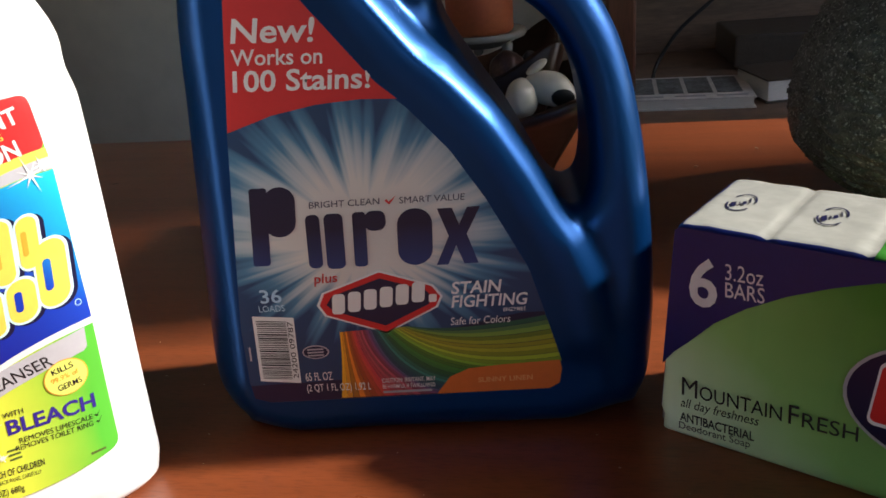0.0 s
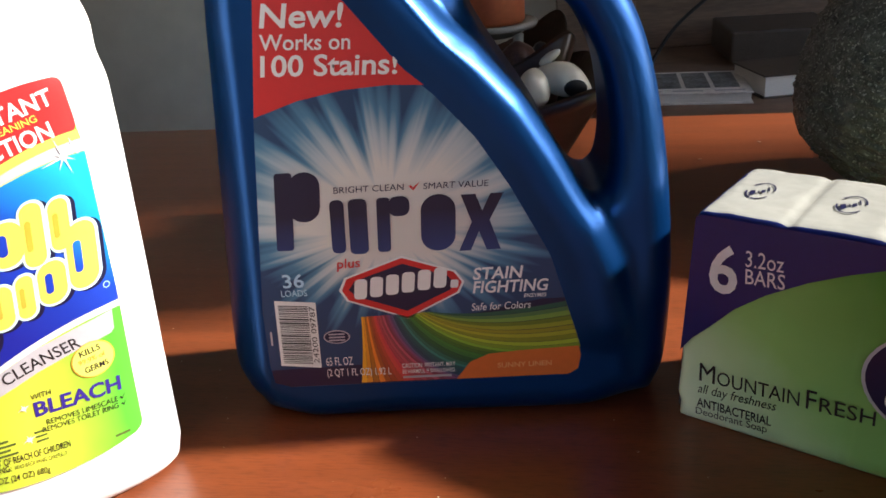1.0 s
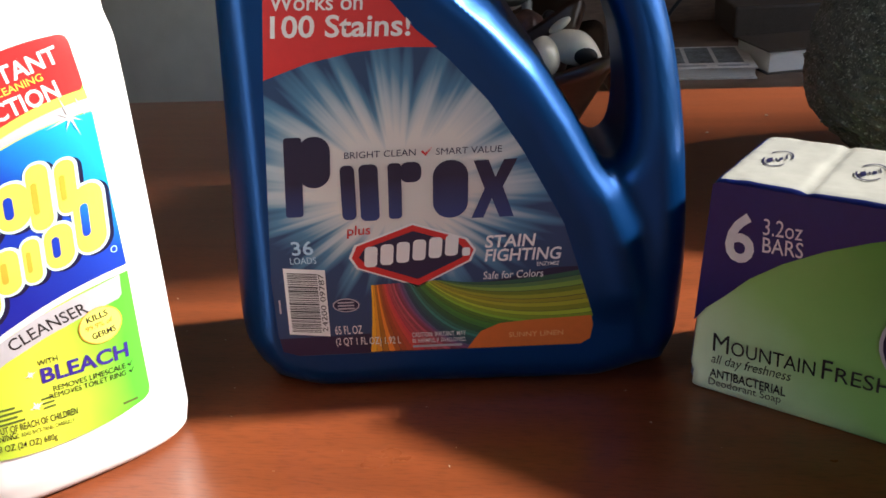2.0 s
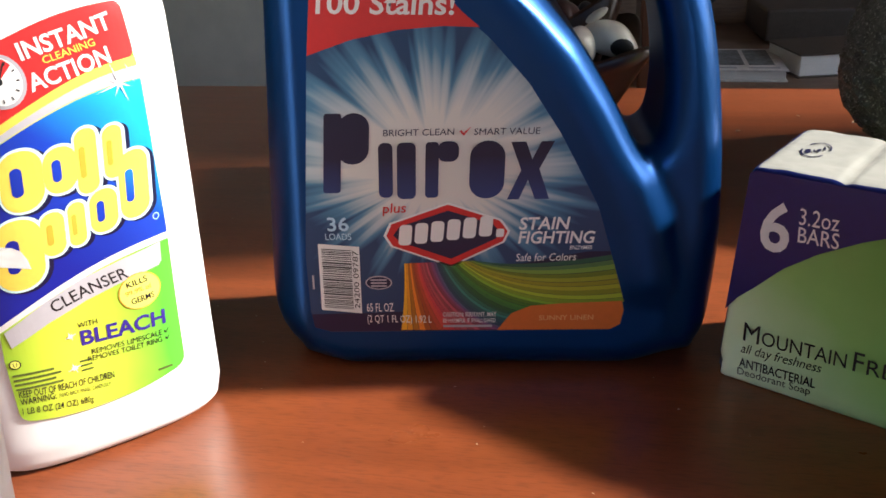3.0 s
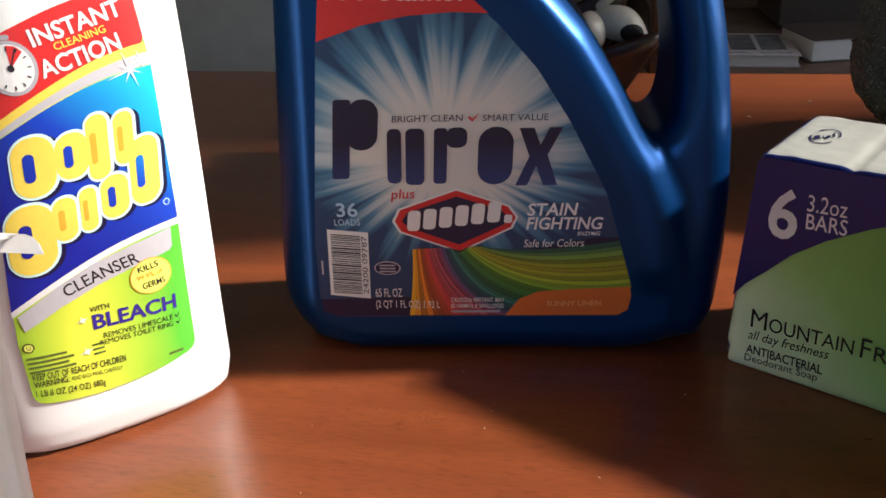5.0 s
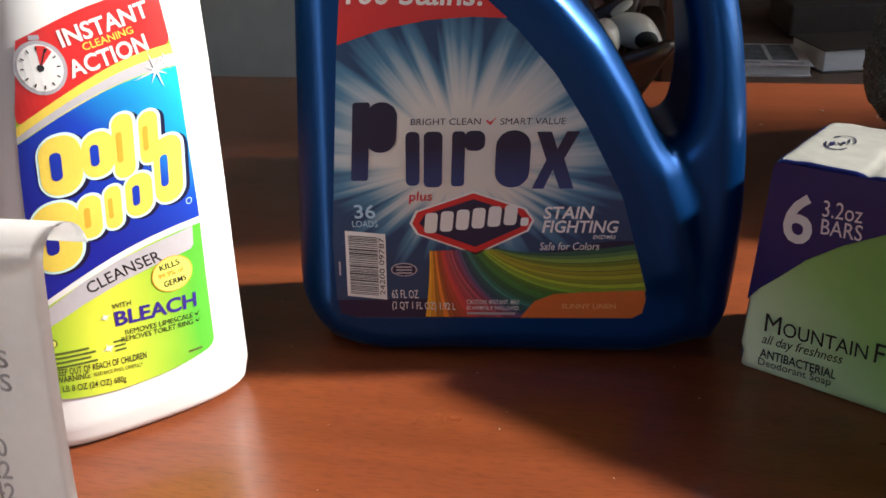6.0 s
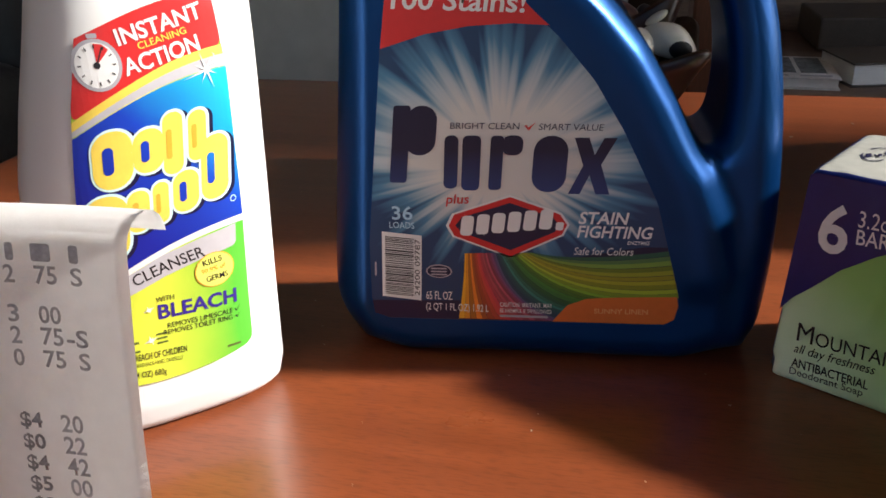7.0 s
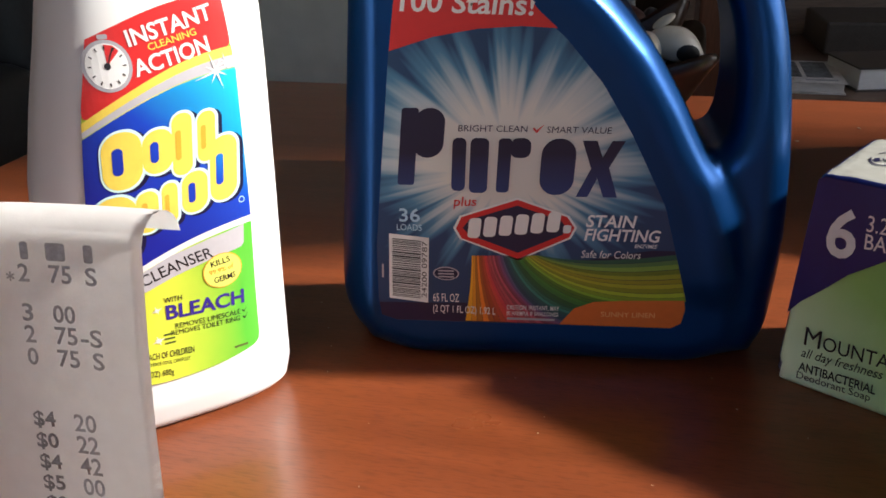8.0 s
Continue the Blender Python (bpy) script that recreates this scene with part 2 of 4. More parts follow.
def tube(points, radius, steps=10):
    """A round cable or rod along points."""
    bm = bmesh.new()
    pts = [Vector(p) for p in points]
    rings = []
    for i, p in enumerate(pts):
        d = (pts[min(i + 1, len(pts) - 1)] - pts[max(i - 1, 0)]).normalized()
        side = d.cross(Vector((0.3, 0.2, 1))).normalized()
        up = side.cross(d)
        rings.append([bm.verts.new(p + radius * (math.cos(2 * math.pi * k / steps) * side + math.sin(2 * math.pi * k / steps) * up)) for k in range(steps)])
    for a, b in zip(rings, rings[1:]):
        for k in range(steps):
            bm.faces.new((a[k], a[(k + 1) % steps], b[(k + 1) % steps], b[k]))
    bm.faces.new(rings[0][::-1])
    bm.faces.new(rings[-1])
    return bm


def flat(points):
    """A flat outline in the print plane."""
    bm = bmesh.new()
    f = bm.faces.new([bm.verts.new((x, z, 0)) for x, z in points])
    f.normal_update()
    if f.normal.z < 0:
        f.normal_flip()
    bmesh.ops.triangulate(bm, faces=bm.faces[:])
    return bm


def ellipse(cx, cz, a, b, steps=32, turn=0.0):
    c, s = math.cos(turn), math.sin(turn)
    return [(cx + a * math.cos(t) * c - b * math.sin(t) * s, cz + a * math.cos(t) * s + b * math.sin(t) * c) for t in (2 * math.pi * k / steps for k in range(steps))]


def block(x0, x1, z0, z1, slant=0.0, r=0.0015, n=4):
    """Outline of a rounded, slanted block."""
    out = []
    for cx, cz, a0 in ((x1 - r, z1 - r, 0), (x0 + r, z1 - r, 90), (x0 + r, z0 + r, 180), (x1 - r, z0 + r, 270)):
        for k in range(n + 1):
            a = radians(a0 + 90 * k / n)
            x, z = cx + r * math.cos(a), cz + r * math.sin(a)
            out.append((x + slant * (z - z0), z))
    return out


def turned(points, angle, about):
    c, s = math.cos(angle), math.sin(angle)
    return [(about[0] + (x - about[0]) * c - (z - about[1]) * s, about[1] + (x - about[0]) * s + (z - about[1]) * c) for x, z in points]


def words(text, start, end, height, bold=0.0, slant=0.0, bow=0.0):
    """Lettering set from start to end of its base line, so high."""
    cu = bpy.data.curves.new("type", "FONT")
    cu.body, cu.size, cu.offset, cu.shear, cu.resolution_u = text, 1.0, bold, slant, 3
    ob = bpy.data.objects.new("type", cu)
    me = bpy.data.meshes.new_from_object(ob)
    bm = bmesh.new()
    bm.from_mesh(me)
    bpy.data.objects.remove(ob)
    bpy.data.curves.remove(cu)
    bpy.data.meshes.remove(me)
    xs, ys = [v.co.x for v in bm.verts], [v.co.y for v in bm.verts]
    x0, x1, y0, y1 = min(xs), max(xs), min(ys), max(ys)
    d = Vector((end[0] - start[0], end[1] - start[1]))
    length = d.length
    d.normalize()
    up = Vector((-d.y, d.x))
    for v in bm.verts:
        a, h = (v.co.x - x0) / (x1 - x0), (v.co.y - y0) / (y1 - y0) * height
        h += bow * 4 * a * (1 - a)
        v.co = (start[0] + d.x * a * length + up.x * h, start[1] + d.y * a * length + up.y * h, 0)
    return bm


def print_on(name, bm, place, layer, mat, parent, label="", cut=0.0):
    """Lay a flat print onto a surface: place(x, z, height above it) gives the point."""
    if cut:
        xs, ys = [v.co.x for v in bm.verts], [v.co.y for v in bm.verts]
        for axis, lo, hi in ((0, min(xs), max(xs)), (1, min(ys), max(ys))):
            for k in range(math.floor(lo / cut) + 1, math.ceil(hi / cut)):
                co, no = [0, 0, 0], [0, 0, 0]
                co[axis], no[axis] = k * cut, 1
                bmesh.ops.bisect_plane(bm, geom=bm.verts[:] + bm.edges[:] + bm.faces[:], plane_co=co, plane_no=no)
    for v in bm.verts:
        v.co = place(v.co.x, v.co.y, layer * 0.00012)
    return part(name, bm, mat, parent, label)


def surface_net(f, origin, step):
    """Smooth mesh of the zero surface of the array f (negative inside)."""
    inside = f < 0
    nx, ny, nz = (n - 1 for n in f.shape)
    total, count = np.zeros((nx, ny, nz, 3)), np.zeros((nx, ny, nz))
    corner = [(i, j, k) for i in (0, 1) for j in (0, 1) for k in (0, 1)]
    for a in corner:
        for axis in range(3):
            if a[axis]:
                continue
            b = tuple(c + (n == axis) for n, c in enumerate(a))
            fa, fb = (f[c[0]:c[0] + nx, c[1]:c[1] + ny, c[2]:c[2] + nz] for c in (a, b))
            hit = (fa < 0) != (fb < 0)
            s = np.where(hit, fa / np.where(hit, fa - fb, 1), 0)
            for n in range(3):
                total[..., n] += hit * (a[n] + (s if n == axis else 0))
            count += hit
    used = count > 0
    index = -np.ones(count.shape, int)
    index[used] = np.arange(used.sum())
    cell = np.argwhere(used)
    verts = (cell + total[used] / count[used][:, None]) * step + np.array(origin)
    faces = []
    for axis in range(3):
        u, v = (axis + 1) % 3, (axis + 2) % 3
        lo, hi = [slice(None)] * 3, [slice(None)] * 3
        lo[axis], hi[axis] = slice(0, -1), slice(1, None)
        ia, ib = inside[tuple(lo)], inside[tuple(hi)]
        for p in np.argwhere(ia != ib):
            if p[u] == 0 or p[v] == 0 or p[u] >= f.shape[u] - 1 or p[v] >= f.shape[v] - 1:
                continue
            quad = []
            for du, dv in ((1, 1), (0, 1), (0, 0), (1, 0)):
                q = p.copy()
                q[u] -= du
                q[v] -= dv
                quad.append(int(index[tuple(q)]))
            faces.append(quad if ia[tuple(p)] else quad[::-1])
    return verts.tolist(), faces


def outline_distance(px, pz, poly):
    """Signed distance in the plane to a closed outline."""
    d, sign = np.full(px.shape, 1e9), np.ones(px.shape)
    for (ax, az), (bx, bz) in zip(poly, poly[1:] + poly[:1]):
        ex, ez = bx - ax, bz - az
        wx, wz = px - ax, pz - az
        t = np.clip((wx * ex + wz * ez) / (ex * ex + ez * ez), 0, 1)
        d = np.minimum(d, (wx - ex * t) ** 2 + (wz - ez * t) ** 2)
        c1, c2, c3 = pz >= az, pz < bz, ex * wz > ez * wx
        sign = np.where((c1 & c2 & c3) | (~c1 & ~c2 & ~c3), -sign, sign)
    return sign * np.sqrt(d)


def rounded(points, n=6):
    """A closed outline smoothed through its corners."""
    out, m = [], len(points)
    for i in range(m):
        p0, p1, p2, p3 = (Vector(points[(i + k - 1) % m]) for k in range(4))
        for k in range(n):
            t = k / n
            out.append(tuple(0.5 * (2 * p1 + (p2 - p0) * t + (2 * p0 - 5 * p1 + 4 * p2 - p3) * t * t + (3 * p1 - p0 - 3 * p2 + p3) * t ** 3)))
    return out


def smooth_step(a, b, x):
    t = np.clip((x - a) / (b - a), 0, 1)
    return t * t * (3 - 2 * t)


def interp(x, table):
    return float(np.interp(x, [r[0] for r in table], [r[1] for r in table]))


# ---- room ----
FLOOR_Z, CEILING_Z = -0.74, 1.86
X0, X1, Y0, Y1 = -2.0, 1.7, -2.2, 1.45


def structure(name, bm, mat, label, category):
    return tagged(part(name, bm, mat), label=label, category=category, kind="structure")


structure("floor", box((X0, Y0, FLOOR_Z - 0.1), (X1, Y1, FLOOR_Z)), CARPET, "brown carpeted floor of the room", "floor")
structure("ceiling", box((X0, Y0, CEILING_Z), (X1, Y1, CEILING_Z + 0.1)), CEILING, "plain off-white painted ceiling", "ceiling")
structure("wall_north", box((X0, Y1, FLOOR_Z), (X1, Y1 + 0.12, CEILING_Z)), DARK_WALL, "dark grey painted wall behind the table", "wall")
structure("wall_west", box((X0 - 0.12, Y0, FLOOR_Z), (X0, Y1, CEILING_Z)), WALL, "beige painted side wall", "wall")


def wall_with_window(name, along, at, lo, hi, w0, w1, z0, z1, label):
    """A wall 12 cm thick with a window opening from w0 to w1 and z0 to z1."""
    bm = bmesh.new()
    pieces = ((lo, w0, FLOOR_Z, CEILING_Z), (w1, hi, FLOOR_Z, CEILING_Z), (w0, w1, FLOOR_Z, z0), (w0, w1, z1, CEILING_Z))
    for a, b, c, d in pieces:
        if along == "y":
            box((at, a, c), (at + 0.12, b, d), bm=bm)
        else:
            box((a, at - 0.12, c), (b, at, d), bm=bm)
    structure(name, bm, WALL, label, "wall")


def window(name, along, at, w0, w1, z0, z1):
    ob = thing(name, pose(0, 0, 0), "unseen white framed window letting in daylight", "window", kind="structure")
    for a, b, c, d, n in ((w0, w0 + 0.05, z0, z1, "window_frame"), (w1 - 0.05, w1, z0, z1, "window_frame"), (w0 + 0.05, w1 - 0.05, z0, z0 + 0.05, "window_sill"), (w0 + 0.05, w1 - 0.05, z1 - 0.05, z1, "window_frame")):
        lo, hi = ((at + 0.03, a, c), (at + 0.09, b, d)) if along == "y" else ((a, at - 0.09, c), (b, at - 0.03, d))
        part(n, box(lo, hi, 0.004), WHITE_PLASTIC, ob)


# Narrow slot with low top: added, unseen, to shape sun at the table's back
east = bmesh.new()
for a, b, c, d in ((Y0, -0.79, FLOOR_Z, CEILING_Z), (0.48, 0.52, FLOOR_Z, CEILING_Z), (0.70, Y1, FLOOR_Z, CEILING_Z), (-0.79, 0.48, FLOOR_Z, 0.15), (-0.79, 0.48, 1.72, CEILING_Z), (0.52, 0.70, FLOOR_Z, 0.15), (0.52, 0.70, 1.17, CEILING_Z)):
    box((X1, a, c), (X1 + 0.12, b, d), bm=east)
structure("wall_east", east, WALL, "beige painted wall with a large window and an added narrow sun slot", "wall")
window("window_1", "y", X1, -0.79, 0.48, 0.15, 1.72)
# Unseen window added behind the camera: sky fill for the sides facing it
wall_with_window("wall_south", "x", Y0, X0, X1, -1.0, 0.7, 0.1, 1.4, "beige painted wall with an added, unseen window")
window("fill_window", "x", Y0, -1.0, 0.7, 0.1, 1.4)

# ---- table ----
TABLE_TURN = -6.8
table = thing("wooden_table", pose(0.0, 0.496, 0, 0, 0, TABLE_TURN), "cherry-stained varnished wooden table with a glossy top", "table")
part("tabletop", box((-0.37, -1.05, -0.028), (0.75, 0.0, 0.0), 0.004, 3), WOOD, table)
part("apron", box((-0.33, -0.98, -0.11), (0.68, -0.07, -0.0285), 0.003), WOOD, table)
for lx in (-0.34, 0.64):
    for ly in (-1.0, -0.11):
        part("leg", box((lx, ly, FLOOR_Z), (lx + 0.06, ly + 0.06, -0.029), 0.006), WOOD, table)


# ---- blue detergent bottle ----
def detergent_bottle():
    ob = thing("detergent_bottle", pose(0, 0, 0), "blue plastic laundry detergent jug with handle and printed label", "bottle")
    step, origin = 0.0016, (-0.096, -0.016, -0.004)
    shape = (138, 64, 166)
    gx, gy, gz = (origin[i] + step * np.arange(shape[i]) for i in range(3))
    px, pz = np.meshgrid(gx, gz, indexing="ij")
    outer = rounded([(-0.0715, 0.0065), (-0.0778, 0.0170), (-0.0800, 0.031), (-0.0775, 0.066), (-0.0740, 0.105), (-0.0705, 0.145), (-0.0665, 0.184), (-0.058, 0.212), (-0.036, 0.231), (0.004, 0.236),
                     (0.044, 0.222), (0.074, 0.198), (0.0920, 0.172), (0.1010, 0.149), (0.1070, 0.115), (0.1105, 0.072), (0.1110, 0.030), (0.107, 0.008), (0.092, 0.0), (0.0, 0.0), (-0.060, 0.0)])
    hole = rounded([(0.034, 0.183), (0.0325, 0.169), (0.0545, 0.1315), (0.0680, 0.1045), (0.0760, 0.0955), (0.0830, 0.0990), (0.0855, 0.1140), (0.0842, 0.133), (0.0800, 0.151), (0.0701, 0.1685), (0.0532, 0.180)])
    d2 = np.maximum(outline_distance(px, pz, outer), -outline_distance(px, pz, hole))
    ridge = [(-0.012, 0.198), (0.0158, 0.1615), (0.0269, 0.1515), (0.0424, 0.1332), (0.0555, 0.1118), (0.0697, 0.0836), (0.0762, 0.068), (0.0815, 0.045)]
    # how far a point lies beyond the ridge, on the handle's side
    rx, rz = np.array([r[0] for r in ridge]), np.array([r[1] for r in ridge])
    line = np.interp(pz, rz[::-1], rx[::-1])
    beyond = (px - line) * 0.83
    thin = smooth_step(0.0045, 0.0115, beyond) * smooth_step(-0.02, 0.10, pz)
    half = 0.038 - (0.0065 + 0.0080 * smooth_step(0.09, 0.20, pz)) * thin
    half = half - 0.010 * smooth_step(0.19, 0.235, pz)
    # wide rounding at the two ends of the base and all up the left flank
    ends = np.maximum(1 - smooth_step(-0.072, -0.040, px), smooth_step(0.070, 0.100, px) * (1 - smooth_step(0.03, 0.08, pz)))
    r = (0.0125 + 0.0125 * ends * (1 - thin) - 0.0010 * thin)[:, None, :]
    yc = 0.0355
    q = np.abs(gy[None, :, None] - yc) - half[:, None, :] + r
    p = d2[:, None, :] + r + 0 * q
    f = np.sqrt(np.maximum(p, 0) ** 2 + np.maximum(q, 0) ** 2) + np.minimum(np.maximum(p, q), 0) - r
    # rounded ridge along the label's edge
    ex = px[:, None, :] + 0 * f
    ez = pz[:, None, :] + 0 * f
    ey = gy[None, :, None] + 0 * f
    near = np.full(f.shape, 1e9)
    for (ax, az), (bx, bz) in zip(ridge, ridge[1:]):
        ux, uz = bx - ax, bz - az
        t = np.clip(((ex - ax) * ux + (ez - az) * uz) / (ux * ux + uz * uz), 0, 1)
        cx, cz = ax + t * ux, az + t * uz
        near = np.minimum(near, (ex - cx) ** 2 + (ez - cz) ** 2 + (ey - 0.0062) ** 2)
    g = np.sqrt(near) - 0.0095
    k = 0.010
    h = np.clip(0.5 + 0.5 * (f - g) / k, 0, 1)
    f = f * (1 - h) + g * h - k * h * (1 - h)
    # moulded neck
    neck = np.maximum(np.sqrt((ex + 0.016) ** 2 + (ey - yc) ** 2) - 0.023, np.abs(ez - 0.235) - 0.018)
    f = np.minimum(f, neck)
    verts, faces = surface_net(f, origin, step)
    me = bpy.data.meshes.new("body")
    me.from_pydata(verts, [], faces)
    me.materials.append(BLUE)
    me.polygons.foreach_set("use_smooth", [True] * len(me.polygons))
    body = new("body", me)
    body.parent = ob
    cap = part("cap", lathe([(0.001, 0.249), (0.026, 0.249), (0.027, 0.252), (0.025, 0.286), (0.022, 0.290), (0.001, 0.290)], 40), CAP_BLUE, ob, "dark blue screw cap", smooth=False)
    cap.location = (-0.016, yc, 0)

    def on(x, z, up):
        return (x, -0.0029 - up, z)
    edge = [(-0.0352, 0.0203), (0.066, 0.0207), (0.0703, 0.0232), (0.0716, 0.0300), (0.0700, 0.0395), (0.0652, 0.056), (0.0595, 0.0760), (0.0524, 0.0947), (0.0345, 0.126), (0.0117, 0.1593),
            (-0.0040, 0.180), (-0.0180, 0.199), (-0.030, 0.205), (-0.040, 0.203), (-0.0435, 0.185), (-0.0500, 0.1381), (-0.0555, 0.0885), (-0.0590, 0.0560), (-0.0595, 0.030), (-0.0575, 0.0225), (-0.052, 0.0203)]
    label = print_on("label", flat(edge), on, 1, BURST, ob, "label with a white and blue sunburst")
    foot_left = [(-0.0585, 0.0227), (-0.052, 0.0206), (-0.0205, 0.0207), (-0.0205, 0.0300), (-0.034, 0.0295), (-0.0592, 0.0290)]
    foot_right = [(-0.0205, 0.0207), (0.066, 0.0210), (0.0700, 0.0235), (0.0712, 0.0300), (0.0697, 0.0395), (0.0648, 0.057), (0.0560, 0.0570), (0.045, 0.0552), (0.030, 0.0520), (0.016, 0.0515), (0.005, 0.0520), (-0.0185, 0.0510)]
    for foot in (foot_left, foot_right):
        print_on("printed_band", flat(foot), on, 2, NAVY, label)
    red = [(-0.0498, 0.1381), (-0.0325, 0.1436), (-0.0154, 0.1466), (0.0012, 0.1475), (0.0200, 0.1464), (0.0112, 0.1593), (-0.0045, 0.180), (-0.0183, 0.1985), (-0.030, 0.2045), (-0.0397, 0.2025), (-0.0432, 0.185)]
    print_on("printed_panel", flat(red), on, 2, RED, label, "red printed corner panel")
    print_on("lettering", words("New!", (-0.0428, 0.1705), (-0.0120, 0.1690), 0.0088, 0.018, 0.15), on, 3, WHITE, label)
    print_on("lettering", words("Works on", (-0.0434, 0.1626), (-0.0107, 0.1612), 0.0058, 0.012, 0.1), on, 3, WHITE, label)
    print_on("lettering", words("100 Stains!", (-0.0450, 0.1530), (0.0058, 0.1512), 0.0080, 0.018, 0.1), on, 3, WHITE, label)
    print_on("lettering", words("BRIGHT CLEAN", (-0.0235, 0.1066), (0.0040, 0.1066), 0.0026, 0.0, 0.1), on, 3, NAVY, label)
    print_on("lettering", words("SMART VALUE", (0.0114, 0.1064), (0.0365, 0.1063), 0.0026, 0.0, 0.1), on, 3, NAVY, label)
    tick = [(0.0058, 0.1080), (0.0066, 0.1085), (0.0074, 0.1074), (0.0104, 0.1098), (0.0075, 0.1062)]
    print_on("printed_tick", flat(tick), on, 3, RED, label)
    # the brand name as plain slanted blocks
    deep = blend_print("deep_blue_print", (0.016, 0.050, 0.190), (0.006, 0.007, 0.036), (0, 0, 0.079), (0, 0, 0.099), rough=0.38)
    for n, pts in enumerate((block(-0.0489, -0.0420, 0.0837, 0.1160, 0.10, 0.0012), block(-0.0424, -0.0300, 0.0955, 0.1160, 0.10, 0.0060, 6),
                block(-0.0268, -0.0212, 0.0815, 0.1040, 0.05, 0.0022), block(-0.0196, -0.0122, 0.0808, 0.1040, 0.05, 0.0022),
                block(-0.0086, -0.0034, 0.0812, 0.1040, 0.06, 0.0015), block(-0.0030, 0.0052, 0.0960, 0.1042, 0.06, 0.0030),
                block(0.0086, 0.0222, 0.0806, 0.1042, 0.06, 0.0066, 7),
                [(0.0236, 0.0800), (0.0282, 0.0800), (0.0318, 0.0880), (0.0345, 0.0800), (0.0400, 0.0800), (0.0362, 0.0925), (0.0420, 0.1035), (0.0370, 0.1035), (0.0335, 0.0965), (0.0312, 0.1035), (0.0255, 0.1035), (0.0292, 0.0920)])):
        print_on("brand_block", flat(pts), on, 3 + 0.3 * n, deep, label, "navy block of the brand mark")
    print_on("lettering", words("plus", (-0.0260, 0.0735), (-0.0163, 0.0737), 0.0054, 0.008, 0.15), on, 3, RED, label)
    for pts, mat, n in ((((-0.0262, 0.0650), (-0.0235, 0.0705), (0.0004, 0.0790), (0.0215, 0.0715), (0.0248, 0.0664), (0.0225, 0.0615), (0.0008, 0.0508), (-0.0235, 0.0600)), WHITE, 3),
                        (((-0.0250, 0.0650), (-0.0226, 0.0700), (0.0004, 0.0782), (0.0207, 0.0710), (0.0238, 0.0664), (0.0217, 0.0620), (0.0008, 0.0516), (-0.0226, 0.0605)), RED, 4),
                        (((-0.0222, 0.0652), (-0.0195, 0.0690), (0.0004, 0.0757), (0.0183, 0.0694), (0.0206, 0.0662), (0.0190, 0.0632), (0.0008, 0.0545), (-0.0195, 0.0622)), NAVY, 5)):
        print_on("brand_badge", flat(pts), on, n, mat, label)
    for k in range(6):
        a = -0.0204 + 0.0065 * k
        z = 0.0608 + 0.0007 * k
        print_on("brand_block", flat(block(a, a + 0.0052, z, z + 0.0090, 0.12, 0.0016)), on, 6, WHITE, label)
    print_on("brand_block", flat(block(0.0190, 0.0222, 0.0640, 0.0676, 0.1, 0.0008)), on, 6, WHITE, label)
    for text, a, b, hgt, bold in (("STAIN", (0.0283, 0.0668), (0.0486, 0.0668), 0.0055, 0.02), ("FIGHTING", (0.0279, 0.0608), (0.0585, 0.0606), 0.0055, 0.02), ("Safe for Colors", (0.0270, 0.0530), (0.0512, 0.0531), 0.0034, 0.0)):
        print_on("lettering", words(text, a, b, hgt, bold, 0.18), on, 4, WHITE, label)
    print_on("lettering", words("ENZYMES", (0.0485, 0.0580), (0.0575, 0.0580), 0.0017, 0.01, 0.18), on, 4, WHITE, label)
    pale_blue = material("pale_blue_print", (0.42, 0.66, 0.80), rough=0.4, vary=0.04)
    print_on("lettering", words("36", (-0.0487, 0.0672), (-0.0400, 0.0672), 0.0062, 0.015), on, 3, pale_blue, label)
    print_on("lettering", words("LOADS", (-0.0500, 0.0634), (-0.0394, 0.0633), 0.0029, 0.005), on, 3, pale_blue, label)
    # bar code
    print_on("text_bar", flat(block(-0.0575, -0.0567, 0.0410, 0.0475, 0.04, 0.0002)), on, 3, GREY, label)
    print_on("barcode_panel", flat([(-0.0534, 0.0618), (-0.0547, 0.0312), (-0.0377, 0.0294), (-0.0365, 0.0602)]), on, 3, WHITE, label, "white bar code panel")
    rnd = random.Random(4)
    z = 0.0325
    while z < 0.0595:
        w = rnd.choice((0.0003, 0.0004, 0.0007))
        a, b = -0.0541 + (z - 0.0312) * 0.042, -0.0412 + (z - 0.0294) * 0.042
        print_on("barcode_bar", flat([(a + 0.0008, z), (b, z - 0.001), (b, z - 0.001 + w), (a + 0.0008, z + w)]), on, 4, BLACK, label)
        z += w + rnd.choice((0.0003, 0.0004, 0.0006))
    print_on("lettering", words("24200 09787", (-0.0383, 0.0318), (-0.0373, 0.0585), 0.0022), on, 4, BLACK, label)
    print_on("printed_seal", flat(ellipse(-0.0296, 0.0438, 0.0056, 0.0032)), on, 3, GREY, label)
    print_on("printed_seal", flat(ellipse(-0.0296, 0.0438, 0.0050, 0.0027)), on, 4, NAVY, label)
    for k in range(3):
        print_on("text_bar", flat(block(-0.0330, -0.0262, 0.0420 + 0.0014 * k, 0.0427 + 0.0014 * k, 0, 0.0002)), on, 5, GREY, label)
